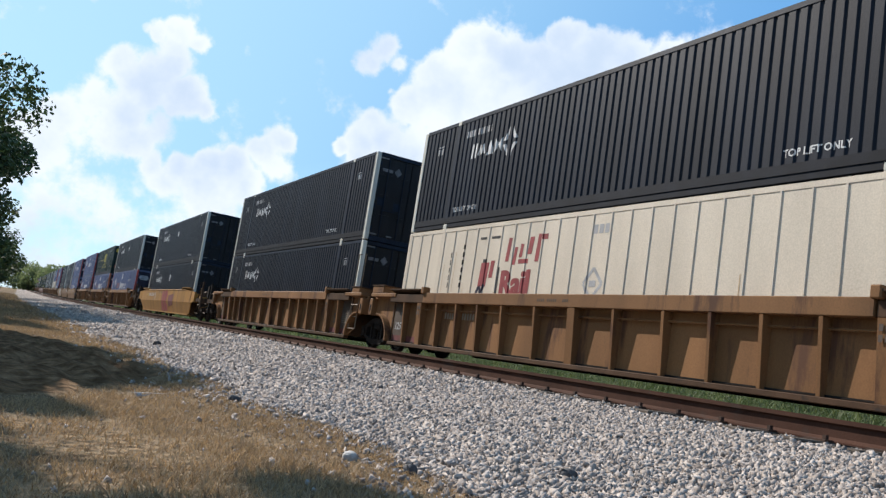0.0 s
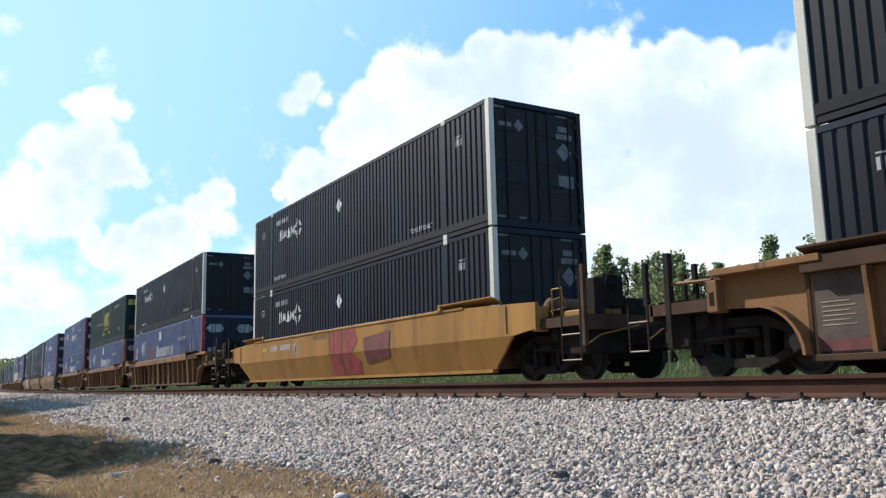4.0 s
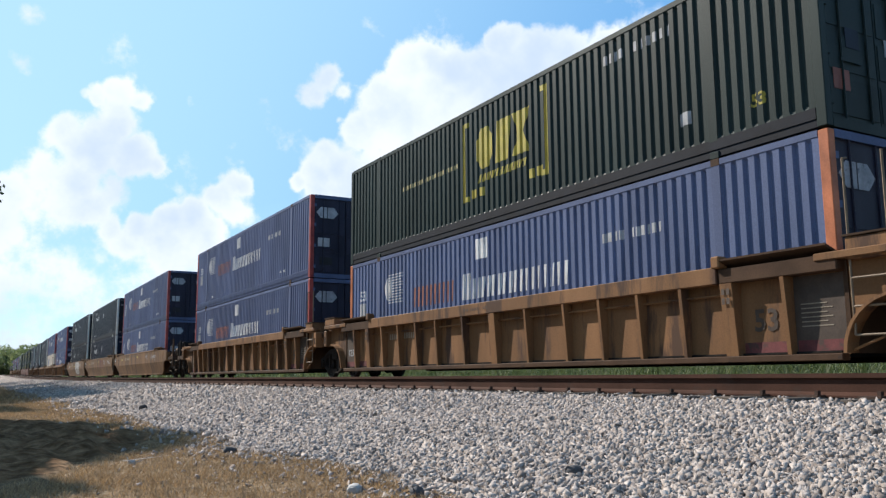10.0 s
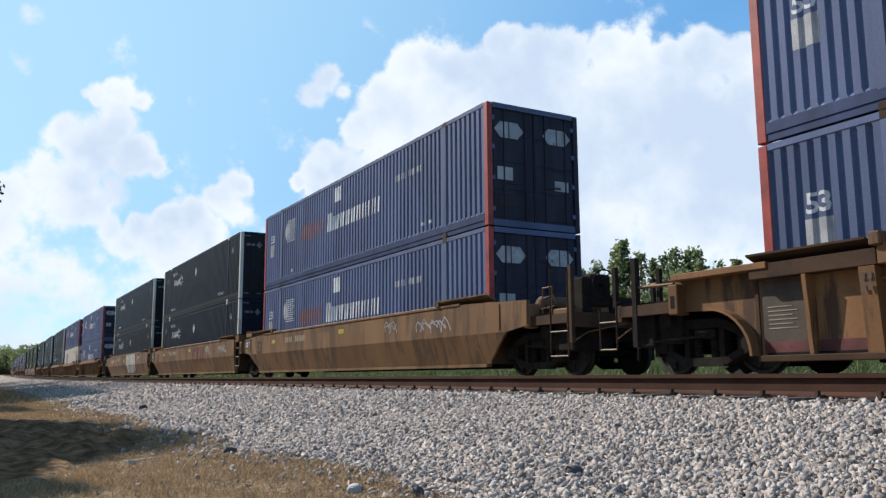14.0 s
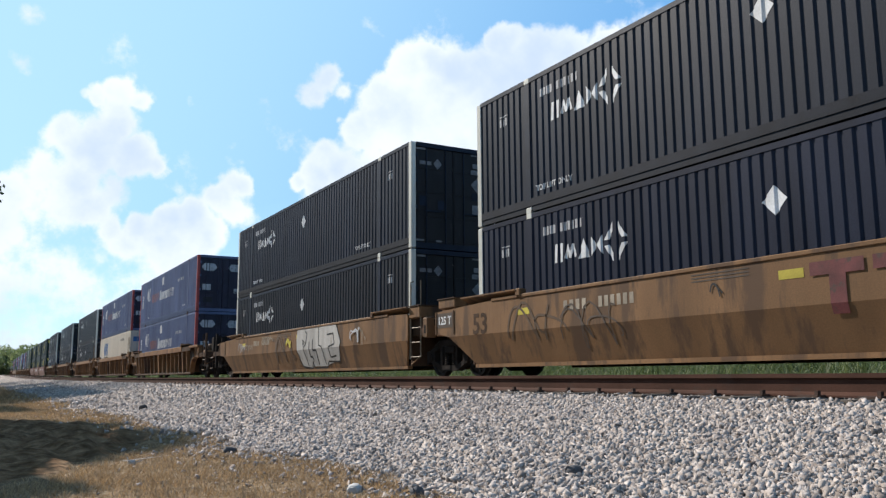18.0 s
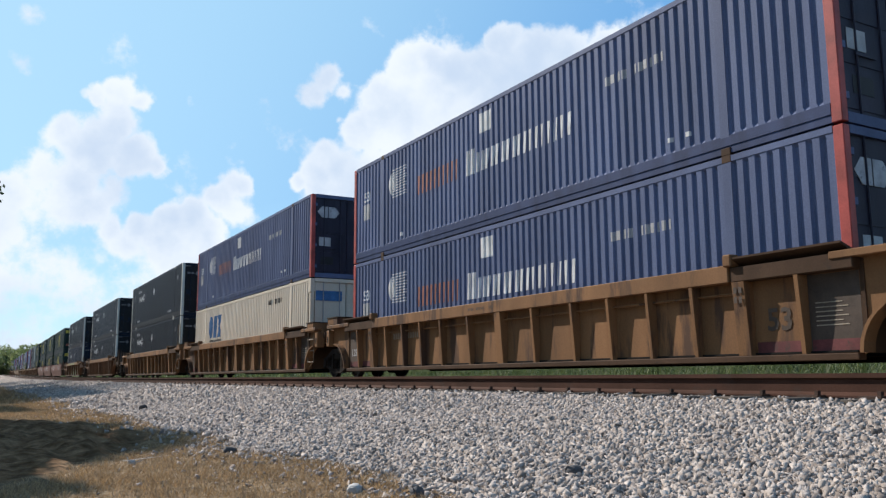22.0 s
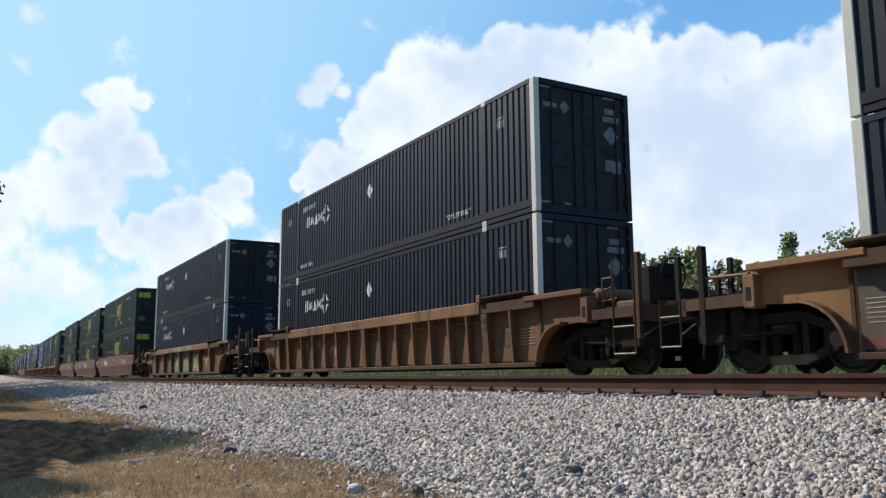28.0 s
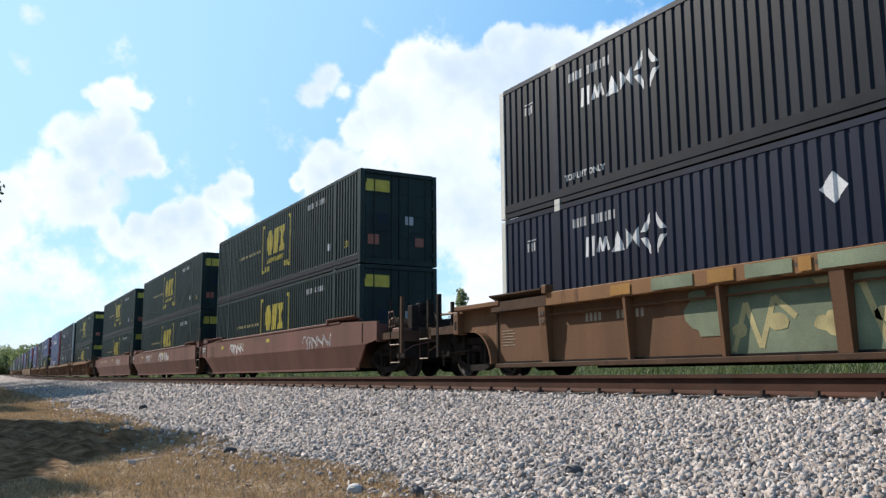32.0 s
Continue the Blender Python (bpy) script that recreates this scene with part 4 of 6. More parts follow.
        part("coupler", Solid().box(-0.10, 0.10, e(-3.0), e(-3.45), 0.78, 0.96).box(-0.19, 0.15, e(-3.40), e(-3.66), 0.70, 1.00).box(-0.27, -0.12, e(-3.48), e(-3.70), 0.72, 0.98), "grime", car, "dark knuckle coupler", bevel=0.03)
        hose = Solid().bar([(0.35, e(-3.02), 0.82), (0.40, e(-3.25), 0.55), (0.30, e(-3.50), 0.34), (0.15, e(-3.62), 0.30)], 0.03)
        part("air_hose", hose, "grime", car)
        part("cut_lever", Solid().bar([(-1.42, e(-3.05), 0.62), (-1.10, e(-3.06), 0.80), (-0.2, e(-3.10), 0.98)], 0.014), paint, car)
        if end < 0:
            ladder(car, e(-2.40), -0.54, 0.36, 1.10, 0.90, "dark_trim", rung="grip")
            part("post", Solid().box(-1.47, -1.39, e(-2.98), e(-3.06), 0.60, 2.06), "dark_trim", car)
            part("step_box", Solid().box(-1.44, -1.05, e(-2.44), e(-2.92), 1.06, 1.26), paint, car, bevel=0.02)
            stand = part("brake_stand", Solid().box(-1.10, -0.86, e(-2.66), e(-2.96), 1.18, 1.86).box(-0.92, -0.44, e(-2.74), e(-3.0), 1.30, 1.92).box(-0.40, 0.30, e(-2.60), e(-2.96), 1.18, 1.50), "grime", car, bevel=0.03)
            part("pipe", Solid().bar([(-1.25, e(-1.80), 1.30), (-1.25, e(-2.30), 1.34), (-1.00, e(-2.55), 1.22)], 0.028).bar([(-1.15, e(-1.78), 1.52), (-1.15, e(-2.1), 1.58), (-1.15, e(-2.35), 1.20)], 0.022), "dark_trim", car)
            ring = Solid()
            pts = [(-0.69 + 0.28 * math.cos(a), e(-3.10), 1.72 + 0.28 * math.sin(a)) for a in [i * math.pi / 8 for i in range(17)]]
            ring.bar(pts, 0.016)
            for i in range(6):
                a = i * math.pi / 3
                ring.rod((-0.69, e(-3.06), 1.72), (-0.69 + 0.27 * math.cos(a), e(-3.10), 1.72 + 0.27 * math.sin(a)), 0.012, 6)
            ring.rod((-0.69, e(-3.0), 1.72), (-0.69, e(-3.12), 1.72), 0.045, 10)
            part("hand_brake_wheel", ring, "grime", stand, "dark spoked brake wheel")
            part("air_tank", Solid().lathe_x([(-1.0, 0.0), (-0.98, 0.10), (-0.90, 0.17), (-0.10, 0.17), (-0.02, 0.10), (0.0, 0.0)], 16, e(-1.35), 1.46), "rust_car", car, "rusty brown air tank")
            part("grab_rail", Solid().bar([(-1.30, e(-1.95), 1.2), (-1.30, e(-1.95), 1.72), (-1.30, e(-2.25), 1.72), (-1.30, e(-2.25), 1.2)], 0.016), paint, car)
        else:
            ladder(car, e(-3.02), 0.44, 0.44, 1.20, 0.04, "dark_trim", rung="grip")
            for x, y, z0, z1, w in ((-1.42, -3.06, 1.16, 1.86, 0.04), (-1.42, -2.56, 0.46, 1.96, 0.05), (-1.30, -2.12, 1.16, 1.74, 0.035), (-0.62, -2.98, 1.16, 1.70, 0.035)):
                post = part("stanchion", Solid().box(x - w, x + w, e(y - w), e(y + w), z0, z1), "grime", car)
                if z1 > 2:
                    part("handhold", Solid().bar([(x - 0.03, e(y - w), z1 - 0.75), (x - 0.03, e(y - 0.13), z1 - 0.72), (x - 0.03, e(y - 0.13), z1 - 0.03), (x - 0.03, e(y - w), z1)], 0.013), "grip", post)
                    part("brace", Solid().rod((x, e(y + w), z1 - 0.72), (x + 0.05, e(y + 0.40), 1.22), 0.032, 6), "grime", post)
            part("reservoir", Solid().lathe_x([(-1.1, 0.0), (-1.08, 0.10), (-1.0, 0.16), (0.5, 0.16), (0.58, 0.10), (0.6, 0.0)], 14, e(-2.05), 1.38), "grime", car)
            part("handrail", Solid().bar([(-1.36, e(-2.90), 1.55), (-1.36, e(-2.70), 1.30), (-1.36, e(-2.55), 1.20)], 0.02).bar([(-1.40, e(-1.7), 1.44), (-1.40, e(-2.5), 1.46)], 0.03).bar([(-1.2, e(-1.7), 1.50), (-1.2, e(-2.4), 1.50)], 0.04), paint, car)
            part("far_stanchion", Solid().box(1.34, 1.42, e(-2.94), e(-3.02), 1.16, 2.0), "grime", car)


RIBS = (0.72, 1.70, 2.62, 3.60, 4.58, 5.60, 6.85, 8.07, 9.30, 10.55, 11.57, 12.55, 13.53, 14.45, 15.36)


def near_paint(name, polys, y, z, x, mat, parent, label="", hull=False):
    """Paint on a near face: polygons of (across, up). On a folded hull the lower part follows the slope."""
    s = Solid()
    for k, poly in enumerate(polys):
        q = [(y - a, z + b) for a, b in poly]
        lift = 0.0003 * (k % 7)
        if not hull:
            s.add([(x - lift, a, b) for a, b in q], [tuple(range(len(q)))])
            continue
        for keep_low in (False, True):
            cut = clip(q, 1, 0.90, keep_low)
            if len(cut) > 2:
                s.add([(x - lift + (max(0.0, 0.90 - b) * 0.19 / 0.65), a, b) for a, b in cut], [tuple(range(len(cut)))])
    ob = part(name, s, mat, parent, label)
    return tagged(ob, kind="stuff") if len(polys) > 1 else ob


def scrawl(seed, length, height, w):
    """A sprayed scribble: overlapping loops that form no letters."""
    rng = random.Random(seed)
    out = []
    for k in range(2):
        a, pts = rng.uniform(0, 0.2) * length, []
        ph, f1, f2 = rng.uniform(0, 6), rng.uniform(4.0, 6.5), rng.uniform(7, 11)
        n = max(14, int(length * 12))
        for i in range(n):
            u = i / n * length / height
            pts.append((a + u * height * 0.85 + 0.22 * height * math.sin(u * f1 + ph), height * (0.5 + 0.32 * math.cos(u * f1 * 1.07 + ph) + 0.16 * math.sin(u * f2))))
        out += band(pts, w)
    return out


# other rust brown cars have narrower bays, and the sprayed one has wide bays
NARROW_RIBS = (0.72, 1.70, 2.45, 3.28, 4.18, 5.08, 6.02, 6.98, 8.07, 9.05, 10.05, 11.0, 12.05, 13.1, 14.45, 15.36)
WIDE_RIBS = (1.70, 3.78, 5.85, 8.07, 10.05, 12.1, 14.45)


def ribbed_car(paint, ends, tags=(), ribs=RIBS):
    car = new("well_car")
    for s in (-1, 1):
        wall = part("side_sheet", Solid().box(s * 1.315, s * 1.335, -0.10, LONG + 0.10, 0.25, 1.34), paint, car)
        # on rust cars the chord's lighter orange has the sun on it painted in
        part("top_chord", Solid().box(s * 1.315, s * 1.545, 1.86, LONG - 1.86, 1.33, 1.59), "orange_car" if paint == "rust_car" else paint, car, bevel=0.012)
        for y0, y1 in ((-0.12, 1.84), (LONG - 1.84, LONG + 0.12)):
            part("end_chord", Solid().box(s * 1.315, s * 1.52, y0, y1, 1.33, 1.55), "dark_trim", car, bevel=0.012)
            part("guide_plate", Solid().prism_y([(s * 1.33, 1.552), (s * 1.58, 1.66), (s * 1.58, 1.69), (s * 1.33, 1.60)], y0 + 0.1, y1 - 0.02), "dark_trim", car)
        for y in (1.85, LONG - 1.85):
            part("lashing_bracket", Solid().box(s * 1.40, s * 1.60, y - 0.10, y + 0.06, 1.56, 1.74), paint, car, bevel=0.02)
        part("bottom_chord", Solid().box(s * 1.31, s * 1.47, -0.08, LONG + 0.08, 0.17, 0.26), "dark_trim", car, "dark brown lower chord", bevel=0.01)
        for y in ribs:
            wide = 0.11 if y in (1.70, 8.07, 14.45) else 0.032
            part("rib", Solid().prism_y([(s * 1.33, 0.262), (s * 1.455, 0.262), (s * 1.535, 1.328), (s * 1.33, 1.328)], y - wide, y + wide), paint, car)
    part("train_line", Solid().rod((-1.40, 1.75, 1.17), (-1.40, LONG - 1.75, 1.17), 0.02, 6), paint, car, "thin air pipe along the side")
    part("well_floor", Solid().box(-1.36, 1.36, 0.0, LONG, 0.27, 0.30).box(-1.3, 1.3, 0.05, 0.45, 0.30, BASE).box(-1.3, 1.3, LONG - 0.45, LONG - 0.05, 0.30, BASE).box(-1.3, 1.3, POST - 0.15, POST + 0.15, 0.30, BASE).box(-1.3, 1.3, LONG - POST - 0.15, LONG - POST + 0.15, 0.30, BASE), "grime", car)
    x = -1.339
    grimy = paint in ("ochre_car", "orange_car")          # these cars have end bays painted dark for grime and shade, with a red band
    load = "125T" if ends[1] == "joint" else ""
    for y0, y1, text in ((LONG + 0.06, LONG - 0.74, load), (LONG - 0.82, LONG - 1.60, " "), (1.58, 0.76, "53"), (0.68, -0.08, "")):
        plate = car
        # the panel's dark colour includes the shade that lies in the bay
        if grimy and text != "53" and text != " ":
            plate = near_paint("end_panel", [slab(0, y0 - y1, 0, 1.05)], y0, 0.27, x, "sign_plate", car, "end panel darkened by grime and painted shade")
        if grimy:
            near_paint("warning_band", [slab(0.02, y0 - y1 - 0.02, 0, 0.16)], y0, 0.29, x - 0.003, "red_band", plate, "faded red warning band")
        if text.strip():
            t, w = letters(text, 0.44 if text == "53" else 0.27)
            near_paint("stencil", shift(t, (y0 - y1 - w) / 2 if text == "53" else 0.10, 0.34), y0, 0.27, x - 0.005, "sign_plate" if text == "53" else "grey_white", plate)
        elif not text:
            near_paint("small_print", [slab(0.10, 0.58 - 0.08 * (i % 2), 0.36 + 0.06 * i, 0.375 + 0.06 * i) for i in range(6)], y0, 0.27, x - 0.005, "faint_mark", plate)
    near_paint("number_stencil", rod_bars(4, 0.07, 0.15, 0.05) + shift(rod_bars(6, 0.07, 0.15, 0.05), 0.85, 0), 13.35, 0.98, x, "faint_mark", car)
    near_paint("chord_stencil", rod_bars(4, 0.035, 0.06, 0.03) + shift(rod_bars(5, 0.035, 0.06, 0.03), 0.34, 0) + shift(rod_bars(3, 0.035, 0.06, 0.03), 0.85, 0), 9.2, 1.43, -1.548, "sign_plate", car)
    for y in (1.62, 14.37):
        near_paint("post_stencil", [slab(0.0, 0.06, 0.0, 0.09), slab(0.09, 0.15, 0.0, 0.09), slab(0.0, 0.06, 0.14, 0.23), slab(0.09, 0.15, 0.14, 0.23)], y + 0.16, 1.02, -1.5365, "sign_plate", car)
    for i, (y, z, polys, mat) in enumerate(tags):
        near_paint("graffiti", polys, y, z, (x if z < 1.3 else -1.547) - 0.003 - 0.003 * i, mat, car, "sprayed graffiti")
    for end, kind in zip((-1, 1), ends):
        end_part(car, end, kind, paint, False)
    return car


def smooth_car(paint, ends, tags=()):
    car = new("well_car")
    for s in (-1, 1):
        prof = [(s * 1.53, 1.60), (s * 1.53, 0.90), (s * 1.34, 0.25), (s * 1.30, 0.25), (s * 1.48, 0.91), (s * 1.48, 1.60)]
        part("side_hull", Solid().prism_y(prof if s > 0 else prof[::-1], 0.9, LONG - 0.9), paint, car)
        part("top_chord", Solid().box(s * 1.35, s * 1.55, 0.88, LONG - 0.88, 1.57, 1.64), paint, car, bevel=0.012)
        part("bottom_chord", Solid().box(s * 1.26, s * 1.40, 0.0, LONG, 0.19, 0.262), paint, car)
        for y0, y1 in ((-0.30, 1.84), (LONG - 1.84, LONG + 0.30)):
            part("guide_plate", Solid().prism_y([(s * 1.33, 1.60), (s * 1.60, 1.72), (s * 1.60, 1.75), (s * 1.33, 1.645)], y0, y1), paint, car)
        for y in (1.88, LONG - 1.88):
            part("lashing_bracket", Solid().box(s * 1.40, s * 1.58, y - 0.10, y + 0.06, 1.60, 1.76), paint, car, bevel=0.02)
    part("well_floor", Solid().box(-1.30, 1.30, 0.0, LONG, 0.27, 0.30).box(-1.3, 1.3, 0.05, 0.45, 0.30, BASE).box(-1.3, 1.3, LONG - 0.45, LONG - 0.05, 0.30, BASE).box(-1.3, 1.3, POST - 0.15, POST + 0.15, 0.30, BASE).box(-1.3, 1.3, LONG - POST - 0.15, LONG - POST + 0.15, 0.30, BASE), "grime", car)
    x = -1.534
    near_paint("number_stencil", rod_bars(4, 0.11, 0.19, 0.07) + shift(rod_bars(6, 0.10, 0.19, 0.06), 1.0, 0), 13.5 if paint == "yellow_car" else 12.8, 1.20, x, "grey_white" if paint == "yellow_car" else "faint_mark", car)
    near_paint("small_print", [slab(0, 1.1, 0.05 * i, 0.02 + 0.05 * i) for i in range(3)], 9.6, 1.40, x, "sign_plate", car)
    near_paint("reflector", [slab(0, 0.40, 0, 0.13)], 14.3, 1.22, x, "yellow_mark", car)
    if ends[1] == "joint":
        near_paint("length_stencil", letters("53", 0.62)[0], LONG - 0.10, 0.92, x, "dark_trim", car, "dark 53 stencil")
        plate = near_paint("stencil_panel", [slab(0, 0.72, 0, 0.34)], LONG + 1.50, 1.12, x, "sign_plate", car)
        near_paint("stencil", shift(letters("125 T", 0.26)[0], 0.05, 0.08), LONG + 1.50, 1.12, x - 0.004, "white", plate)
    near_paint("reflector", [slab(0, 0.40, 0, 0.13)], 8.0, 1.28, x, "yellow_mark", car)
    for i, (y, z, polys, mat) in enumerate(tags):
        near_paint("graffiti", polys, y, z, x - 0.003 - 0.003 * i, mat, car, "sprayed graffiti", True)
    for end, kind in zip((-1, 1), ends):
        end_part(car, end, kind, paint, True)
    return car

# ---------- the train ----------
RUN = (8.80769, 0.022135, 0.0003084)          # metres run from 16 s on, by powers of the time
TRACK_X = 11.216                                  # middle of the train's track
GAUGE = 0.75


def run(t):
    u = t - 16.0
    return RUN[0] * u + RUN[1] * u * u + RUN[2] * u ** 3


def bend(y):
    """The line swings gently to the right and climbs a little in the distance: sideways and upward shift."""
    a, b = min(max(0.0, y - 20.0), 140.0), max(0.0, y - 160.0)
    c = min(max(0.0, y), 160.0)
    return 1.0e-4 * a * a + 0.0265 * b, 2.0e-5 * c * c + 0.0064 * b


def on_track(y, z):
    """The pose on the train's track of a thing whose door end stands at y."""
    (xa, za), (xb, zb) = bend(y), bend(y + LONG)
    turn = math.degrees(math.atan2(xb - xa, LONG))
    return pose(TRACK_X + xa, y, z + za, 0, 0, -turn)


# door end along the train, upper and lower container, car body, joints at the door end and the other end, graffiti
J, C = "joint", "coupler"
WHITE_BODY = [[(0.0, 0.05), (0.28, -0.42), (1.2, -0.50), (1.2, 0.80), (0.05, 0.78), (-0.05, 0.45)], slab(1.2, 2.5, -0.46, 0.80), [(2.5, -0.42), (3.5, -0.30), (3.75, 0.25), (3.4, 0.78), (2.5, 0.80)]]
WHITE_LINES = band([(0.0, 0.05), (0.12, -0.10), (0.10, -0.30), (0.32, -0.46), (1.1, -0.52), (1.25, -0.30), (1.32, -0.52), (2.4, -0.50), (2.6, -0.32), (3.5, -0.34), (3.78, 0.25), (3.42, 0.80)], 0.05) + band([(0.75, 0.72), (0.95, 0.60), (0.85, 0.30), (0.62, 0.16), (0.80, -0.42)], 0.045) + band([(0.55, 0.42), (0.72, 0.34), (0.56, 0.24), (0.55, 0.42)], 0.04) + band([(1.15, 0.35), (1.15, -0.15), (1.35, -0.15), (1.35, -0.30)], 0.06) + band([(1.45, 0.42), (1.45, 0.05), (1.75, 0.05), (1.75, -0.40)], 0.06) + band([(2.0, 0.78), (2.0, 0.20), (2.25, 0.15), (2.35, -0.40)], 0.045) + band([(2.7, 0.50), (3.2, 0.52), (3.3, 0.20), (2.8, 0.12), (2.85, -0.20), (3.3, -0.16)], 0.05)
RED_BODY = [[(0.0, -0.45), (0.25, -0.60), (0.8, -0.62), (0.85, 0.70), (0.42, 0.72), (0.40, 0.05), (0.05, 0.0)], slab(0.05, 0.32, 0.05, 0.68), [(0.95, -0.55), (2.0, -0.55), (2.05, -0.2), (1.55, 0.0), (2.0, 0.35), (1.75, 0.72), (1.0, 0.72)]]
RED_LINES = band([(-0.03, -0.42), (0.24, -0.64), (0.86, -0.66), (0.88, 0.74)], 0.05) + band([(0.37, 0.70), (0.37, 0.06), (0.02, 0.02), (0.0, 0.70), (0.36, 0.72)], 0.04) + band([(0.92, 0.72), (0.92, -0.58), (1.45, -0.20), (1.25, 0.30), (1.5, 0.42)], 0.035)
RED_BARS = [slab(0, 0.78, 0.40, 0.58), slab(0.28, 0.52, -0.12, 0.40), slab(0.90, 1.68, 0.40, 0.58), slab(1.18, 1.42, -0.12, 0.40), slab(1.85, 2.10, -0.12, 0.58), slab(2.32, 2.55, -0.12, 0.58)]
PINK_SMEAR = [[(0.0, 0.30), (1.6, 0.42), (1.5, -0.25), (0.1, -0.40)]]


def blobs(seed, n, a0, a1, b0, b1, size):
    """Sprayed patches: uneven rounded shapes inside a rectangle."""
    rng, out = random.Random(seed), []
    for _ in range(n):
        r = size * rng.uniform(0.6, 1.3)
        ca, cb = rng.uniform(a0 + r, a1 - r), rng.uniform(b0, b1)
        poly = [(ca + r * rng.uniform(0.8, 1.1) * math.cos(k * math.pi / 4.5), min(b1, max(b0, cb + 0.8 * r * rng.uniform(0.8, 1.1) * math.sin(k * math.pi / 4.5)))) for k in range(9)]
        out.append(poly)
    return out


CAMO = [slab(0.42, 2.30, 0.02, 1.02, -0.06), slab(2.48, 4.28, 0.02, 1.0)] + blobs(3, 16, 4.3, 6.6, 0.02, 1.02, 0.34) + blobs(6, 6, -0.6, 0.5, 0.3, 1.02, 0.3)
CAMO_PALE = blobs(8, 14, 0.4, 6.4, 0.02, 1.0, 0.20) + band([(0.5, 0.05), (0.75, 0.75), (1.0, 0.10), (1.25, 0.8), (1.6, 0.5)], 0.09) + band([(2.6, 0.9), (2.9, 0.1), (3.3, 0.8), (3.7, 0.15), (4.1, 0.7)], 0.09)
CHORD_GREEN = [slab(0.0, 0.9, 0, 0.20), slab(1.9, 2.7, 0, 0.20), slab(3.1, 4.4, 0, 0.20), slab(5.0, 6.5, 0, 0.20)]
CHORD_PALE = [slab(0.0, 0.5, 0, 0.18), slab(2.2, 2.7, 0, 0.20), slab(3.8, 4.0, 0, 0.20), slab(5.5, 5.9, 0, 0.20)]
CONSIST = [
    (-151.18, "plain", "plain", "orange", (C, J), ()),
    (-131.73, "plain", "tagged", "orange", (J, J), ()),
    (-112.27, "plain", "plain", "orange", (J, C), ()),
    (-88.49, "umax", "umax", "yellow", (C, C), ((8.35, 0.86, RED_BODY, "red_mark"), (8.35, 0.86, RED_LINES, "tan_car"), (6.0, 0.95, PINK_SMEAR, "red_band"), (11.4, 0.95, scrawl(4, 0.8, 0.5, 0.03), "grey_white"))),
    (-64.93, "umax", "stack", "ochre", (C, J), ()),
    (-45.22, "csx", "stack_orange", "ochre", (J, J), ()),
    (-25.62, "stack", "stack", "ochre", (J, C), ()),
    (-2.17, "stack", "stack", "tan", (C, J), ((3.0, 1.0, scrawl(9, 1.8, 0.42, 0.03), "grey_white"), (4.9, 1.1, scrawl(10, 0.9, 0.35, 0.025), "grey_white"))),
    (17.36, "umax", "navy", "tan", (J, J), ((14.7, 0.50, scrawl(12, 2.0, 1.0, 0.05), "shadow_tag"), (13.0, 0.45, scrawl(33, 1.9, 0.9, 0.03), "sign_plate"), (9.2, 1.12, scrawl(35, 0.22, 0.24, 0.025), "black_mark"), (7.5, 0.88, RED_BARS, "red_band"), (4.6, 0.95, scrawl(13, 1.0, 0.5, 0.04), "grey_white"), (2.2, 1.0, scrawl(14, 1.5, 0.42, 0.03), "grey_white"))),
    (36.78, "umax", "brown", "tan", (J, C), ((7.9, 0.80, WHITE_BODY, "spray_white"), (7.9, 0.80, WHITE_LINES, "black_mark"), (11.0, 0.50, scrawl(15, 2.6, 1.0, 0.09), "shadow_tag"), (11.9, 1.28, scrawl(41, 1.6, 0.26, 0.025), "faint_mark"), (13.7, 1.0, scrawl(42, 0.9, 0.3, 0.022), "faint_mark"), (8.9, 0.98, scrawl(43, 0.5, 0.34, 0.10), "yellow_mark"), (2.9, 0.86, scrawl(44, 0.7, 0.62, 0.02), "faint_mark"), (3.4, 0.95, scrawl(16, 0.9, 0.5, 0.04), "grey_white"), (14.9, 0.95, scrawl(17, 1.3, 0.45, 0.025), "grey_white"))),
    (60.38, "stack", "stack", "ochre", (C, J), ()),
    (80.10, "stack", "cream", "ochre", (J, J), ()),
    (99.83, "umax", "umax", "ochre", (J, C), ()),
    (122.97, "umax", "umax", "rust", (C, C), ((11.2, 0.60, scrawl(21, 1.0, 0.4, 0.025), "grey_white"),)),
    (146.56, "umax", "navy", "sprayed", (C, C), ((10.45, 0.28, CAMO, "green_mark"), (10.45, 0.28, CAMO_PALE, "camo_pale"), (3.5, 0.45, scrawl(24, 1.6, 0.6, 0.06), "camo_pale"), (11.4, 1.36, CHORD_GREEN, "green_mark"), (12.4, 1.36, CHORD_PALE, "yellow_car"))),
    (170.20, "csx", "csx", "red", (C, J), ((4.0, 0.85, scrawl(26, 2.6, 0.5, 0.04), "grey_white"), (12.8, 0.9, scrawl(27, 2.0, 0.5, 0.05), "white"))),
    (189.55, "csx", "csx", "red", (J, J), ((9.0, 0.9, scrawl(28, 3.4, 0.55, 0.06), "white"), (13.0, 0.9, scrawl(29, 1.6, 0.5, 0.05), "grey_white"))),
    (209.10, "csx", "csx", "red", (J, C), ((6.0, 0.9, scrawl(30, 2.4, 0.5, 0.05), "grey_white"),)),
]
# beyond the last car that comes near, the train goes on in the same way
y_next = 209.10
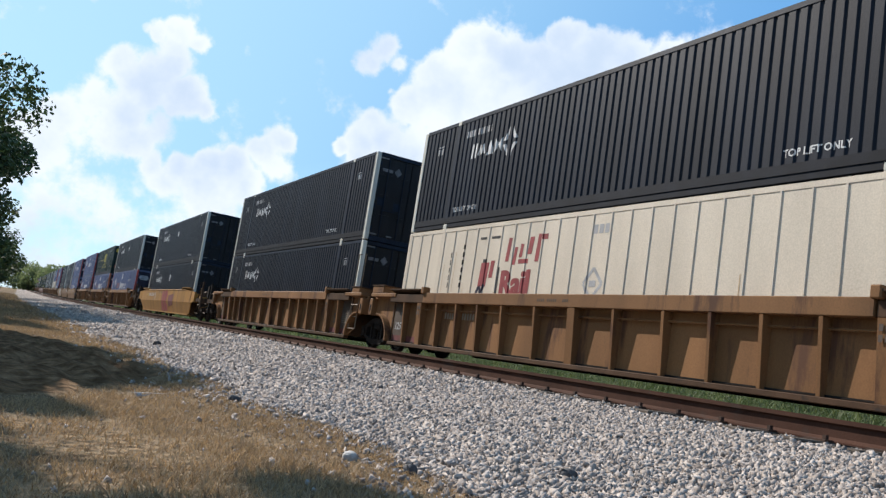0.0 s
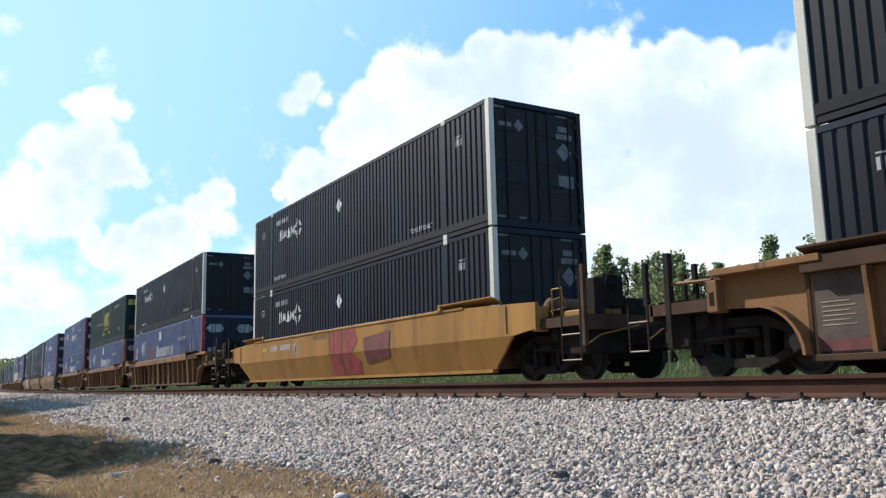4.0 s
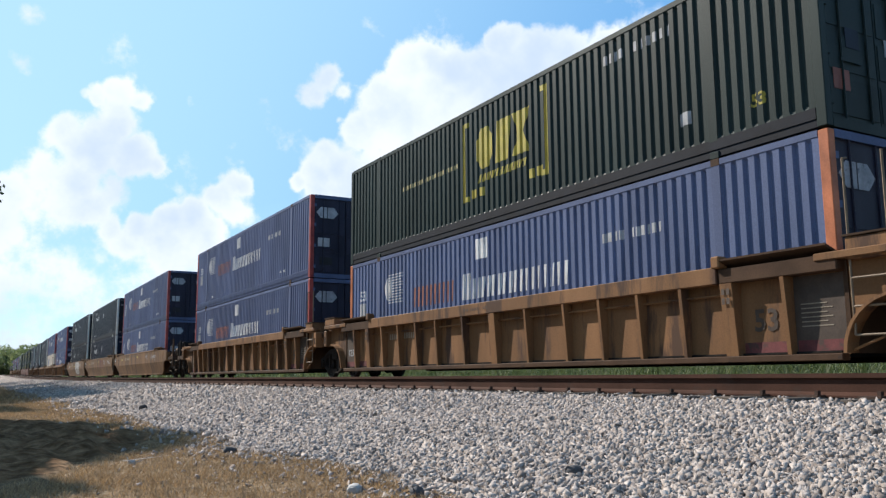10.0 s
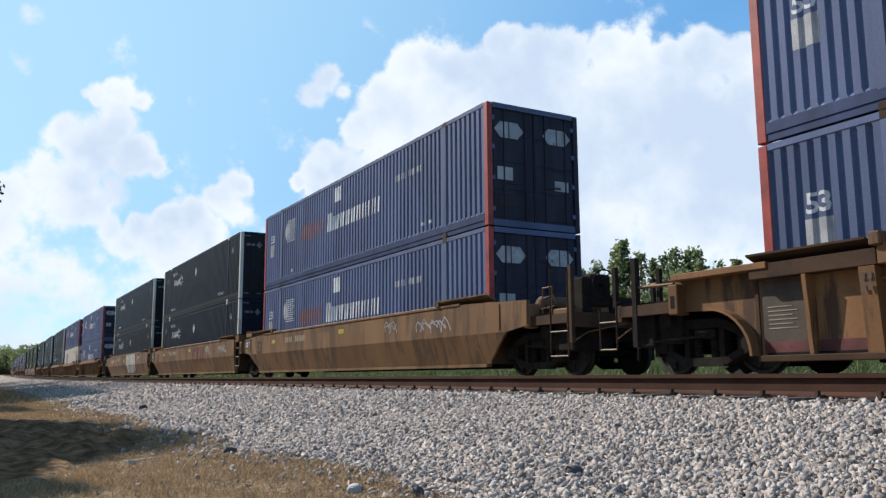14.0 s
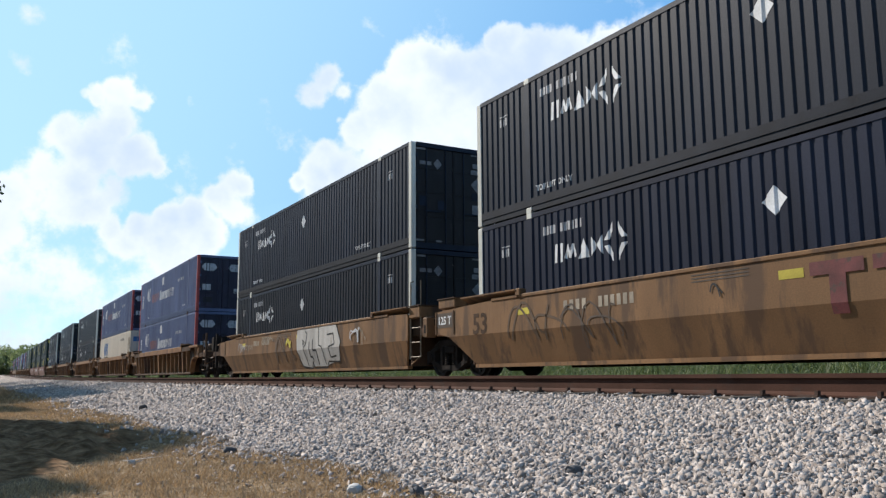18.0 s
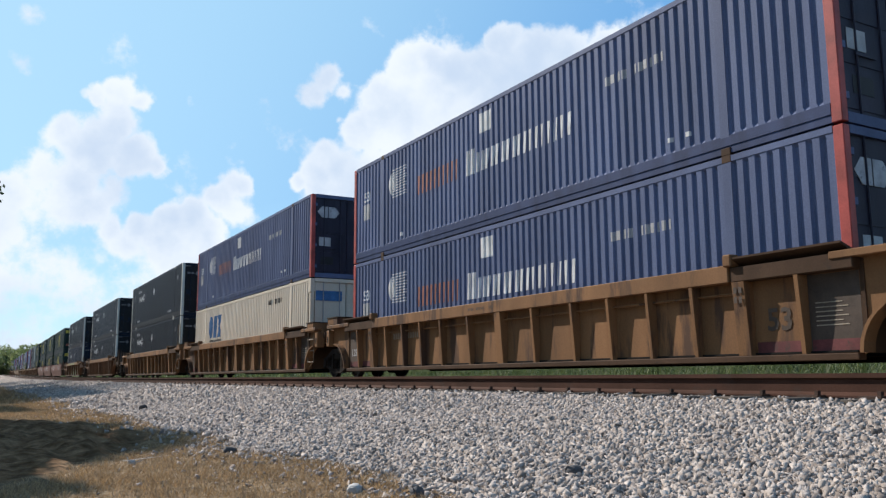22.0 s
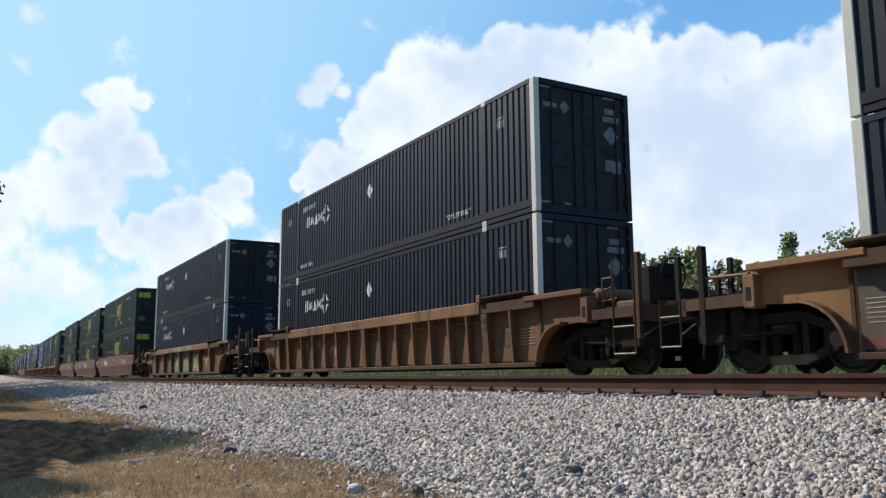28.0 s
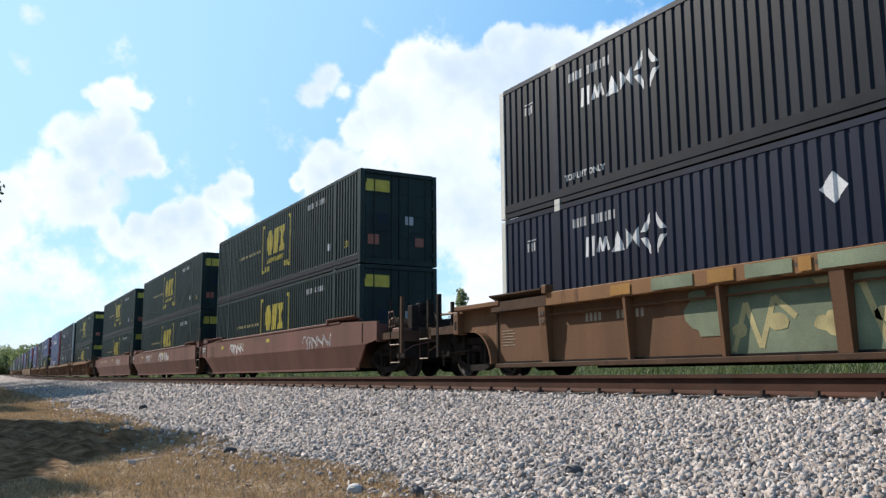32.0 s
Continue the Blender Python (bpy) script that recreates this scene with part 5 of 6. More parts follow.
for k in range(21):
    first = k % 3 == 0
    y_next += LONG + (7.4 if first else 3.45)
    pair = [("csx", "csx"), ("umax", "umax"), ("umax", "navy"), ("stack", "stack"), ("umax", "brown"), ("stack", "csx")][(k * 5 // 3 + k // 4) % 6]
    CONSIST.append((round(y_next, 2), *pair, ("rust", "ochre", "tan")[(k // 3) % 3], ((C, J), (J, J), (J, C))[k % 3], ()))

BAYS = {"rust": NARROW_RIBS, "sprayed": WIDE_RIBS}
PAINT = {"sprayed": ("rust_car", "rust brown well car sprayed with green and yellow patches"), "orange": ("orange_car", "orange rust ribbed well car carrying two stacked containers"), "rust": ("rust_car", "rust brown ribbed well car carrying two stacked containers"), "ochre": ("ochre_car", "dirty ochre yellow ribbed well car carrying stacked containers"),
         "yellow": ("yellow_car", "yellow smooth-sided well car with red graffiti"), "tan": ("tan_car", "dusty tan smooth-sided well car with graffiti"), "red": ("red_car", "red brown smooth-sided well car with sprayed tags")}


def joined(thing):
    """Joins the like parts of a thing that stays far from the camera, name by name."""
    groups = {}
    for o in thing.children_recursive:
        m = o.matrix_basis.copy()
        if o.parent is not thing:
            m = o.parent.matrix_basis @ m
        groups.setdefault((o.name.split(".")[0], o.data.materials[0].name), []).append((o, m))
    for (name, mat), members in groups.items():
        s = Solid()
        for o, m in members:
            s.add([m @ v.co for v in o.data.vertices], [tuple(p.vertices) for p in o.data.polygons])
        me = bpy.data.meshes.new(name)
        me.from_pydata(s.v, [], s.f)
        me.materials.append(members[0][0].data.materials[0])
        ob = new(name if name != "wheelset" else "running_gear", me)
        ob.parent = thing
        if len(members) > 1:
            tagged(ob, kind="stuff")
    for members in groups.values():
        for o, m in members:
            bpy.data.objects.remove(o)
    return thing


FAR = 255.0
boxes_made, cars_made, TRAIN = {}, {}, []
for y0, upper, lower, body, ends, tags in CONSIST:
    far = y0 > FAR
    key = (body, ends, far) if not tags else (body, ends, y0)
    start = on_track(y0 - run(0.0), 0.0)
    if key in cars_made:
        car = copy_thing(cars_made[key], start)
    else:
        if body in ("yellow", "tan", "red"):
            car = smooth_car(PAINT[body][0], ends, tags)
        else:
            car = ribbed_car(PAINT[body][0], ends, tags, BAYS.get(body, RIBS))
        if far:
            joined(car)
        car.matrix_basis = start
        cars_made[key] = car
    tagged(car, PAINT[body][1], "well car", "freight train cars")
    TRAIN.append((car, y0, 0.0))
    for kind, z in ((lower, BASE), (upper, BASE + TALL)):
        at = on_track(y0 - run(0.0), z)
        if (kind, far) in boxes_made:
            box = copy_thing(boxes_made[kind, far], at)
        else:
            box = boxes_made[kind, far] = build_container(SPECS[kind])
            if far:
                joined(box)
            box.matrix_basis = at
        tagged(box, SPECS[kind]["label"] + (" in the well" if z < 1 else ", stacked on top"), "shipping container", "stacked shipping containers")
        TRAIN.append((box, y0, z))

# ---------- ground, tracks ----------
NEAR_X = 6.75          # middle of the empty near track


def lay(x, y):
    """Height of the ground, before the climb of the line."""
    pts = ((-3000, -0.5), (-40, -0.9), (-6, -0.75), (-1.0, -0.66), (1.9, -0.62), (2.4, -0.585), (4.85, -0.295), (5.25, -0.236), (5.55, -0.226), (6.3, -0.222), (7.9, -0.205), (13.0, -0.225), (13.3, -0.25), (14.6, -0.62), (15.6, -0.55), (18.0, 0.05), (22.0, 0.18), (60.0, 0.4), (3000, 2.0))
    for (xa, za), (xb, zb) in zip(pts, pts[1:]):
        if x <= xb:
            return za + (zb - za) * (x - xa) / (xb - xa)
    return pts[-1][1]


def shaded_earth(x, y):
    """How far a place lies in the bare soil, outlined and darkened like the tree shade on it, 0 to 1."""
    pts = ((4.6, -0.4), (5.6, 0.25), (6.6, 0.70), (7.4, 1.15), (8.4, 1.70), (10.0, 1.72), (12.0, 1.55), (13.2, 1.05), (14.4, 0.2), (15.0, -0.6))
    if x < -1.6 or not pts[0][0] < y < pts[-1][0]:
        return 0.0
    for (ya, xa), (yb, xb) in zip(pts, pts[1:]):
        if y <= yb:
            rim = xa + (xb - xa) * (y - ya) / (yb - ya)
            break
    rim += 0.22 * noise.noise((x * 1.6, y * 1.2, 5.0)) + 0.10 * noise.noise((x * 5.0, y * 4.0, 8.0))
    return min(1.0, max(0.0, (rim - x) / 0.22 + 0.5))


def ground_z(x, y):
    dx, dz = bend(y)
    u = x - dx
    rough = 0.0
    heap = shaded_earth(x, y) if u < 2.4 else 0.0
    if heap > 0.0:          # clods and ruts in the bare earth
        rough += heap * (0.12 * (1.0 - 2.0 * abs(noise.noise((x * 1.1, y * 0.9, 11.0)))) - 0.06 + 0.07 * noise.noise((x * 2.6, y * 2.3, 12.0)) + 0.045 * noise.noise((x * 6.0, y * 5.5, 13.0)))
    if u < 2.4 and abs(y) < 120:
        rough += 0.05 * noise.noise((x * 0.5, y * 0.35, 0.0)) + 0.02 * noise.noise((x * 2.0, y * 2.0, 4.0))
    elif u < 5.3 and y < 60:
        rough += 0.03 * noise.noise((x * 0.9, y * 0.5, 2.0))
    return lay(u, y) + dz + rough


def soil_material():
    """Dry grass soil, green verge and crushed stone, by place across the line."""
    m = bpy.data.materials.new("ground")
    m.use_nodes = True
    n, l = m.node_tree.nodes, m.node_tree.links
    bsdf = n["Principled BSDF"]
    bsdf.inputs["Roughness"].default_value, bsdf.inputs["Specular IOR Level"].default_value = 1.0, 0.04
    tc = n.new("ShaderNodeTexCoord")

    def tex(scale, detail=6.0, rough=0.6):
        t = n.new("ShaderNodeTexNoise")
        t.inputs["Scale"].default_value, t.inputs["Detail"].default_value, t.inputs["Roughness"].default_value = scale, detail, rough
        l.new(tc.outputs["Object"], t.inputs["Vector"])
        return t.outputs["Fac"]

    def ramp(fac, *stops):
        r = n.new("ShaderNodeValToRGB")
        while len(r.color_ramp.elements) < len(stops):
            r.color_ramp.elements.new(0.5)
        for el, (p, c) in zip(r.color_ramp.elements, stops):
            el.position, el.color = p, (*c, 1)
        l.new(fac, r.inputs[0])
        return r.outputs[0]

    def mix(fac, a, b):
        x = n.new("ShaderNodeMix")
        x.data_type = "RGBA"
        l.new(fac, x.inputs[0])
        l.new(a, x.inputs[6])
        l.new(b, x.inputs[7])
        return x.outputs[2]

    dry = ramp(tex(1.3), (0.32, (0.11, 0.073, 0.045)), (0.5, (0.20, 0.136, 0.082)), (0.68, (0.28, 0.205, 0.13)))
    dry2 = mix(ramp(tex(30, 4), (0.42, (0, 0, 0)), (0.6, (1, 1, 1))), dry, ramp(tex(9), (0.4, (0.08, 0.053, 0.032)), (0.6, (0.22, 0.165, 0.105))))
    green = ramp(tex(2.0), (0.35, (0.030, 0.045, 0.018)), (0.65, (0.085, 0.105, 0.045)))
    vor = n.new("ShaderNodeTexVoronoi")
    vor.inputs["Scale"].default_value = 15.0
    l.new(tc.outputs["Object"], vor.inputs["Vector"])
    bw = n.new("ShaderNodeRGBToBW")
    l.new(vor.outputs["Color"], bw.inputs[0])
    stone = ramp(bw.outputs[0], (0.1, (0.135, 0.108, 0.092)), (0.5, (0.268, 0.222, 0.19)), (0.9, (0.41, 0.352, 0.308)))
    at = n.new("ShaderNodeAttribute")
    at.attribute_name = "cover"
    sep = n.new("ShaderNodeSeparateColor")
    l.new(at.outputs["Color"], sep.inputs[0])
    out = mix(sep.outputs[0], dry2, stone)
    # bare soil, its dark warm brown partly standing in for the tree shade
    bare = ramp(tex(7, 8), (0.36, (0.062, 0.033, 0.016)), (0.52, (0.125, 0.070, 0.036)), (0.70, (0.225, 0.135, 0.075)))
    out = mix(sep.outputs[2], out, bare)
    out = mix(sep.outputs[1], out, green)
    l.new(out, bsdf.inputs["Base Color"])
    b = n.new("ShaderNodeBump")
    b.inputs["Strength"].default_value, b.inputs["Distance"].default_value = 0.7, 0.05
    l.new(vor.outputs["Distance"], b.inputs["Height"])
    l.new(b.outputs[0], bsdf.inputs["Normal"])
    return m


def grid_ground():
    xs = [-3000, -1200, -500, -200, -90, -50, -30, -20, -14] + [-10 + 0.5 * i for i in range(17)] + [-1.6 + 0.13 * i for i in range(20)] + [1.0 + 0.2 * i for i in range(24)] + [5.8, 6.4, 7.05, 8, 9, 10, 11, 12, 13.0, 13.3, 13.8, 14.3, 14.9, 15.6, 16.4, 17.2, 18, 19, 20, 22, 26, 32, 45, 60, 90, 150, 300, 700, 1500, 3000]
    ys = [-3000, -1000, -400, -150, -80, -50, -30, -20, -12, -8] + [-6 + 0.4 * i for i in range(26)] + [4.4 + 0.16 * i for i in range(70)] + [15.6 + 0.4 * i for i in range(46)] + [34.5 + 1.5 * i for i in range(44)] + [102 + 6 * i for i in range(50)] + [420, 460, 520, 600, 700, 900, 1300, 2000, 3000]
    verts, cover = [], []
    for y in ys:
        dx = bend(y)[0] if y < 700 else bend(700)[0]
        for x in xs:
            px = x + dx if abs(x) < 400 else x
            verts.append((px, y, ground_z(px, min(y, 700))))
            edge = 2.15 + 0.35 * noise.noise((x * 0.8, y * 0.5, 7.0)) + 0.2 * noise.noise((0.0, y * 2.2, 1.0))
            gravel = 1.0 if edge < x < 14.7 else 0.0
            cover.append((gravel, 1.0 if x > 14.9 else 0.0, shaded_earth(px, y) if x < 2.4 else 0.0, 1.0))
    w = len(xs)
    faces = [(j * w + i, j * w + i + 1, (j + 1) * w + i + 1, (j + 1) * w + i) for j in range(len(ys) - 1) for i in range(w - 1)]
    me = bpy.data.meshes.new("ground")
    me.from_pydata(verts, [], faces)
    col = me.color_attributes.new("cover", "FLOAT_COLOR", "POINT")
    col.data.foreach_set("color", np.array(cover, dtype=np.float32).ravel())
    for p in me.polygons:
        p.use_smooth = True
    me.materials.append(soil_material())
    return tagged(new("ground", me), "dry brown grass, grey ballast and green verge", "ground", kind="structure")


grid_ground()

RAIL_PROFILE = [(-0.0375, 0.0), (0.0375, 0.0), (0.0375, -0.035), (0.012, -0.052), (0.010, -0.145), (0.026, -0.160), (0.076, -0.172), (0.076, -0.186), (-0.076, -0.186), (-0.076, -0.172), (-0.026, -0.160), (-0.010, -0.145), (-0.012, -0.052), (-0.0375, -0.035)]
RAIL_YS = [-300, -120, -60, -30] + [-15 + 5 * i for i in range(84)] + [420, 460, 520, 600]


def line_at(x, y):
    """A point of a line that runs along the track at sideways place x."""
    dx, dz = bend(y)
    return x + dx, dz


def rail_solid(x):
    s = Solid()
    n = len(RAIL_PROFILE)
    verts, faces = [], []
    for y in RAIL_YS:
        px, dz = line_at(x, y)
        verts += [(px + a, y, b + dz) for a, b in RAIL_PROFILE]
    for j in range(len(RAIL_YS) - 1):
        faces += [(j * n + i, j * n + (i + 1) % n, (j + 1) * n + (i + 1) % n, (j + 1) * n + i) for i in range(n)]
    return s.add(verts, faces)


def rail_top(x):
    s = Solid()
    verts, faces = [], []
    for y in RAIL_YS:
        px, dz = line_at(x, y)
        verts += [(px - 0.034, y, dz + 0.0015), (px + 0.034, y, dz + 0.0015)]
    return s.add(verts, [(2 * j, 2 * j + 1, 2 * j + 3, 2 * j + 2) for j in range(len(RAIL_YS) - 1)])


TIE = Solid().box(-1.28, 1.28, -0.11, 0.11, -0.34, -0.187).mesh("tie", "tie", 0.012)
PLATE = Solid().box(-0.17, 0.17, -0.095, 0.095, -0.1865, -0.170).box(-0.115, -0.078, -0.06, -0.03, -0.17, -0.135).box(0.078, 0.115, 0.03, 0.06, -0.17, -0.135).mesh("tie_plate", "iron")
for centre, name in ((NEAR_X, "near_track"), (TRACK_X, "far_track")):
    track = tagged(new(name), "rusty steel rails spiked to timber ties", "railway track", kind="structure")
    for s in (-1, 1):
        rail = part("rail", rail_solid(centre + s * GAUGE), "rail", track, "rust brown steel rail")
        part("running_surface", rail_top(centre + s * GAUGE), "rail_head", rail, "worn bright rail top")

# ---------- loose stone, grass ----------


def scatter_mesh(name, shapes, places, mats, pick):
    """Joins many small shapes into one mesh. places: (x, y, z, size, three axis factors, turn matrix)."""
    vs, fs, mi, k = [], [], [], 0
    for idx, (p, size, turn, squash) in enumerate(places):
        v, f = shapes[idx % len(shapes)]
        q = (v * squash * size) @ turn.T + p
        vs.append(q)
        fs.append(f + k)
        mi.append(np.full(len(f), pick[idx]))
        k += len(v)
    me = bpy.data.meshes.new(name)
    verts, faces, index = np.concatenate(vs), np.concatenate(fs), np.concatenate(mi)
    me.vertices.add(len(verts))
    me.vertices.foreach_set("co", verts.astype(np.float32).ravel())
    me.loops.add(faces.size)
    me.loops.foreach_set("vertex_index", faces.astype(np.int32).ravel())
    me.polygons.add(len(faces))
    me.polygons.foreach_set("loop_start", np.arange(0, faces.size, faces.shape[1], dtype=np.int32))
    me.polygons.foreach_set("material_index", index.astype(np.int32))
    me.update(calc_edges=True)
    for m in mats:
        me.materials.append(m)
    return me


def stone_shapes(n, seed):
    """Angular crushed stones: the hulls of a few scattered points."""
    rng = np.random.default_rng(seed)
    out = []
    for _ in range(n):
        bm = bmesh.new()
        for p in rng.uniform(-0.5, 0.5, (8, 3)):
            bm.verts.new(p * 1.1 / max(0.85, np.abs(p).max() * 1.9))
        res = bmesh.ops.convex_hull(bm, input=bm.verts)
        bmesh.ops.delete(bm, geom=[g for g in res["geom_interior"] if isinstance(g, bmesh.types.BMVert)], context="VERTS")
        bmesh.ops.triangulate(bm, faces=bm.faces)
        bmesh.ops.recalc_face_normals(bm, faces=bm.faces)
        bm.verts.index_update()
        v = np.array([tuple(x.co) for x in bm.verts])
        f = np.array([[x.index for x in p.verts] for p in bm.faces])
        bm.free()
        out.append((v, f))
    return out


def turns(rng, n):
    q = rng.normal(size=(n, 4))
    q /= np.linalg.norm(q, axis=1)[:, None]
    w, x, y, z = q.T
    return np.stack([np.stack([1 - 2 * (y * y + z * z), 2 * (x * y - z * w), 2 * (x * z + y * w)], -1),
                     np.stack([2 * (x * y + z * w), 1 - 2 * (x * x + z * z), 2 * (y * z - x * w)], -1),
                     np.stack([2 * (x * z - y * w), 2 * (y * z + x * w), 1 - 2 * (x * x + y * y)], -1)], -2)


def stone_material(name, low, mid, high):
    m = material(name, mid, 0.9, grain=90, scale=8, bump=0.4, spread=0)
    n, l = m.node_tree.nodes, m.node_tree.links
    bsdf = n["Principled BSDF"]
    g = n.new("ShaderNodeNewGeometry")
    r = n.new("ShaderNodeValToRGB")
    r.color_ramp.elements.new(0.5)
    for el, (p, c) in zip(r.color_ramp.elements, ((0.0, low), (0.45, mid), (1.0, high))):
        el.position, el.color = p, (*c, 1)
    l.new(g.outputs["Random Per Island"], r.inputs[0])
    mul = n.new("ShaderNodeMix")
    mul.data_type, mul.blend_type = "RGBA", "MULTIPLY"
    mul.inputs[0].default_value = 1.0
    t = n.new("ShaderNodeTexNoise")
    t.inputs["Scale"].default_value, t.inputs["Detail"].default_value = 35.0, 4.0
    tc = n.new("ShaderNodeTexCoord")
    l.new(tc.outputs["Object"], t.inputs["Vector"])
    mr = n.new("ShaderNodeMapRange")
    mr.inputs[3].default_value, mr.inputs[4].default_value = 0.6, 1.4
    l.new(t.outputs["Fac"], mr.inputs[0])
    l.new(r.outputs[0], mul.inputs[6])
    l.new(mr.outputs[0], mul.inputs[7])
    l.new(mul.outputs[2], bsdf.inputs["Base Color"])
    return m


BALLAST = stone_material("crushed stone", (0.155, 0.126, 0.108), (0.285, 0.242, 0.213), (0.405, 0.350, 0.312))


def ballast():
    rng = np.random.default_rng(11)
    shapes = stone_shapes(24, 3)
    places = []

    def field(n, x0, x1, y0, y1, lo, hi, sink=0.2, power=1.0):
        xs, ys = rng.uniform(x0, x1, n), y0 + (y1 - y0) * rng.uniform(0, 1, n) ** power
        size = lo + (hi - lo) * rng.uniform(0, 1, n) ** 2
        rot = turns(rng, n)
        sq = rng.uniform(0.55, 1.35, (n, 3))
        for x, y, s, r, q in zip(xs, ys, size, rot, sq):
            dx = bend(y)[0]
            edge = 2.15 + 0.35 * noise.noise((x * 0.8, y * 0.5, 7.0)) + 0.2 * noise.noise((0.0, y * 2.2, 1.0))
            if x < edge and rng.uniform() > 0.22 * math.exp((x - edge) * 4.0):
                continue
            places.append((np.array((x + dx, y, ground_z(x + dx, y) + s * (0.5 - sink) * 0.8)), s, r, q))

    for x, y, s, r, q in zip(rng.uniform(-0.4, 2.3, 2600), rng.uniform(3.0, 16.0, 2600), 0.008 + 0.022 * rng.uniform(0, 1, 2600) ** 3, turns(rng, 2600), rng.uniform(0.55, 1.35, (2600, 3))):
        if shaded_earth(x, y) < 0.3 and (noise.noise((x * 1.3, y * 0.9, 21.0)) > 0.12 or rng.uniform() < 0.12):          # sparse stones in bare spots of the grass
            places.append((np.array((x, y, ground_z(x, y) + s * 0.2)), s, r, q))
    field(86000, 1.2, 5.35, 1.4, 8.0, 0.020, 0.046)
    field(46000, 1.2, 5.35, 8.0, 17.0, 0.028, 0.060)
    field(20000, 1.4, 5.4, 17.0, 36.0, 0.050, 0.092)
    field(8000, 1.6, 5.4, 36.0, 90.0, 0.09, 0.14)
    field(9000, 5.35, 5.93, -2.0, 36.0, 0.030, 0.056)
    field(3500, 7.9, 10.2, -2.0, 60.0, 0.05, 0.08)
    field(2000, 12.4, 14.6, -2.0, 50.0, 0.06, 0.10)
    me = scatter_mesh("ballast", shapes, places, [BALLAST], np.zeros(len(places), int))
    return tagged(new("ballast", me), "loose pale pinkish grey crushed stone ballast", "ballast", kind="stuff")


ballast()


def leaf_material(name, low, high, through=0.35):
    """Leaves and blades, coloured piece by piece, a little translucent."""
    m = bpy.data.materials.new(name)
    m.use_nodes = True
    n, l = m.node_tree.nodes, m.node_tree.links
    bsdf, out = n["Principled BSDF"], n["Material Output"]
    g = n.new("ShaderNodeNewGeometry")
    r = n.new("ShaderNodeValToRGB")
    r.color_ramp.elements[0].color, r.color_ramp.elements[1].color = (*low, 1), (*high, 1)
    l.new(g.outputs["Random Per Island"], r.inputs[0])
    l.new(r.outputs[0], bsdf.inputs["Base Color"])
    bsdf.inputs["Roughness"].default_value = 0.7
    tr = n.new("ShaderNodeBsdfTranslucent")
    l.new(r.outputs[0], tr.inputs[0])
    mx = n.new("ShaderNodeMixShader")
    mx.inputs[0].default_value = through
    l.new(bsdf.outputs[0], mx.inputs[1])
    l.new(tr.outputs[0], mx.inputs[2])
    l.new(mx.outputs[0], out.inputs[0])
    return m


DRY = leaf_material("dry grass", (0.150, 0.092, 0.046), (0.41, 0.277, 0.146))
LUSH = leaf_material("green weeds", (0.040, 0.062, 0.022), (0.140, 0.170, 0.058))
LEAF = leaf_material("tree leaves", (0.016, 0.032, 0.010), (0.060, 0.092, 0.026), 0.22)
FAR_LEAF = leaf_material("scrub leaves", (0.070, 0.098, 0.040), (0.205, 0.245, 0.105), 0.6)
BARK = material("bark", (0.11, 0.085, 0.065), 0.9, scale=4, grain=30, bump=0.8)


def blades(name, spots, mat, seed):
    """Thin bent blades. spots: (x, y, z, height, width)."""
    rng = np.random.default_rng(seed)
    n = len(spots)
    sp = np.array(spots)
    a = rng.uniform(0, 2 * np.pi, n)
    lean = rng.uniform(0.2, 1.5, n) * sp[:, 3]
    side = np.stack([np.cos(a), np.sin(a), np.zeros(n)], -1) * sp[:, 4:5]
    d = rng.uniform(0, 2 * np.pi, n)
    tip = np.stack([np.cos(d) * lean, np.sin(d) * lean, sp[:, 3]], -1)
    base = sp[:, :3]
    mid = base + tip * np.array([0.35, 0.35, 0.6])
    v = np.stack([base - side, base + side, mid + side * 0.7, mid - side * 0.7, base + tip], 1).reshape(-1, 3)
    k = np.arange(n)[:, None] * 5
    tri = np.concatenate([k + np.array([[0, 1, 2]]), k + np.array([[0, 2, 3]]), k + np.array([[3, 2, 4]])], 1).reshape(-1, 3)
    me = bpy.data.meshes.new(name)
    me.vertices.add(len(v))
    me.vertices.foreach_set("co", v.astype(np.float32).ravel())
    me.loops.add(tri.size)
    me.loops.foreach_set("vertex_index", tri.astype(np.int32).ravel())
    me.polygons.add(len(tri))
    me.polygons.foreach_set("loop_start", np.arange(0, tri.size, 3, dtype=np.int32))
    me.update(calc_edges=True)
    me.materials.append(mat)
    return new(name, me)


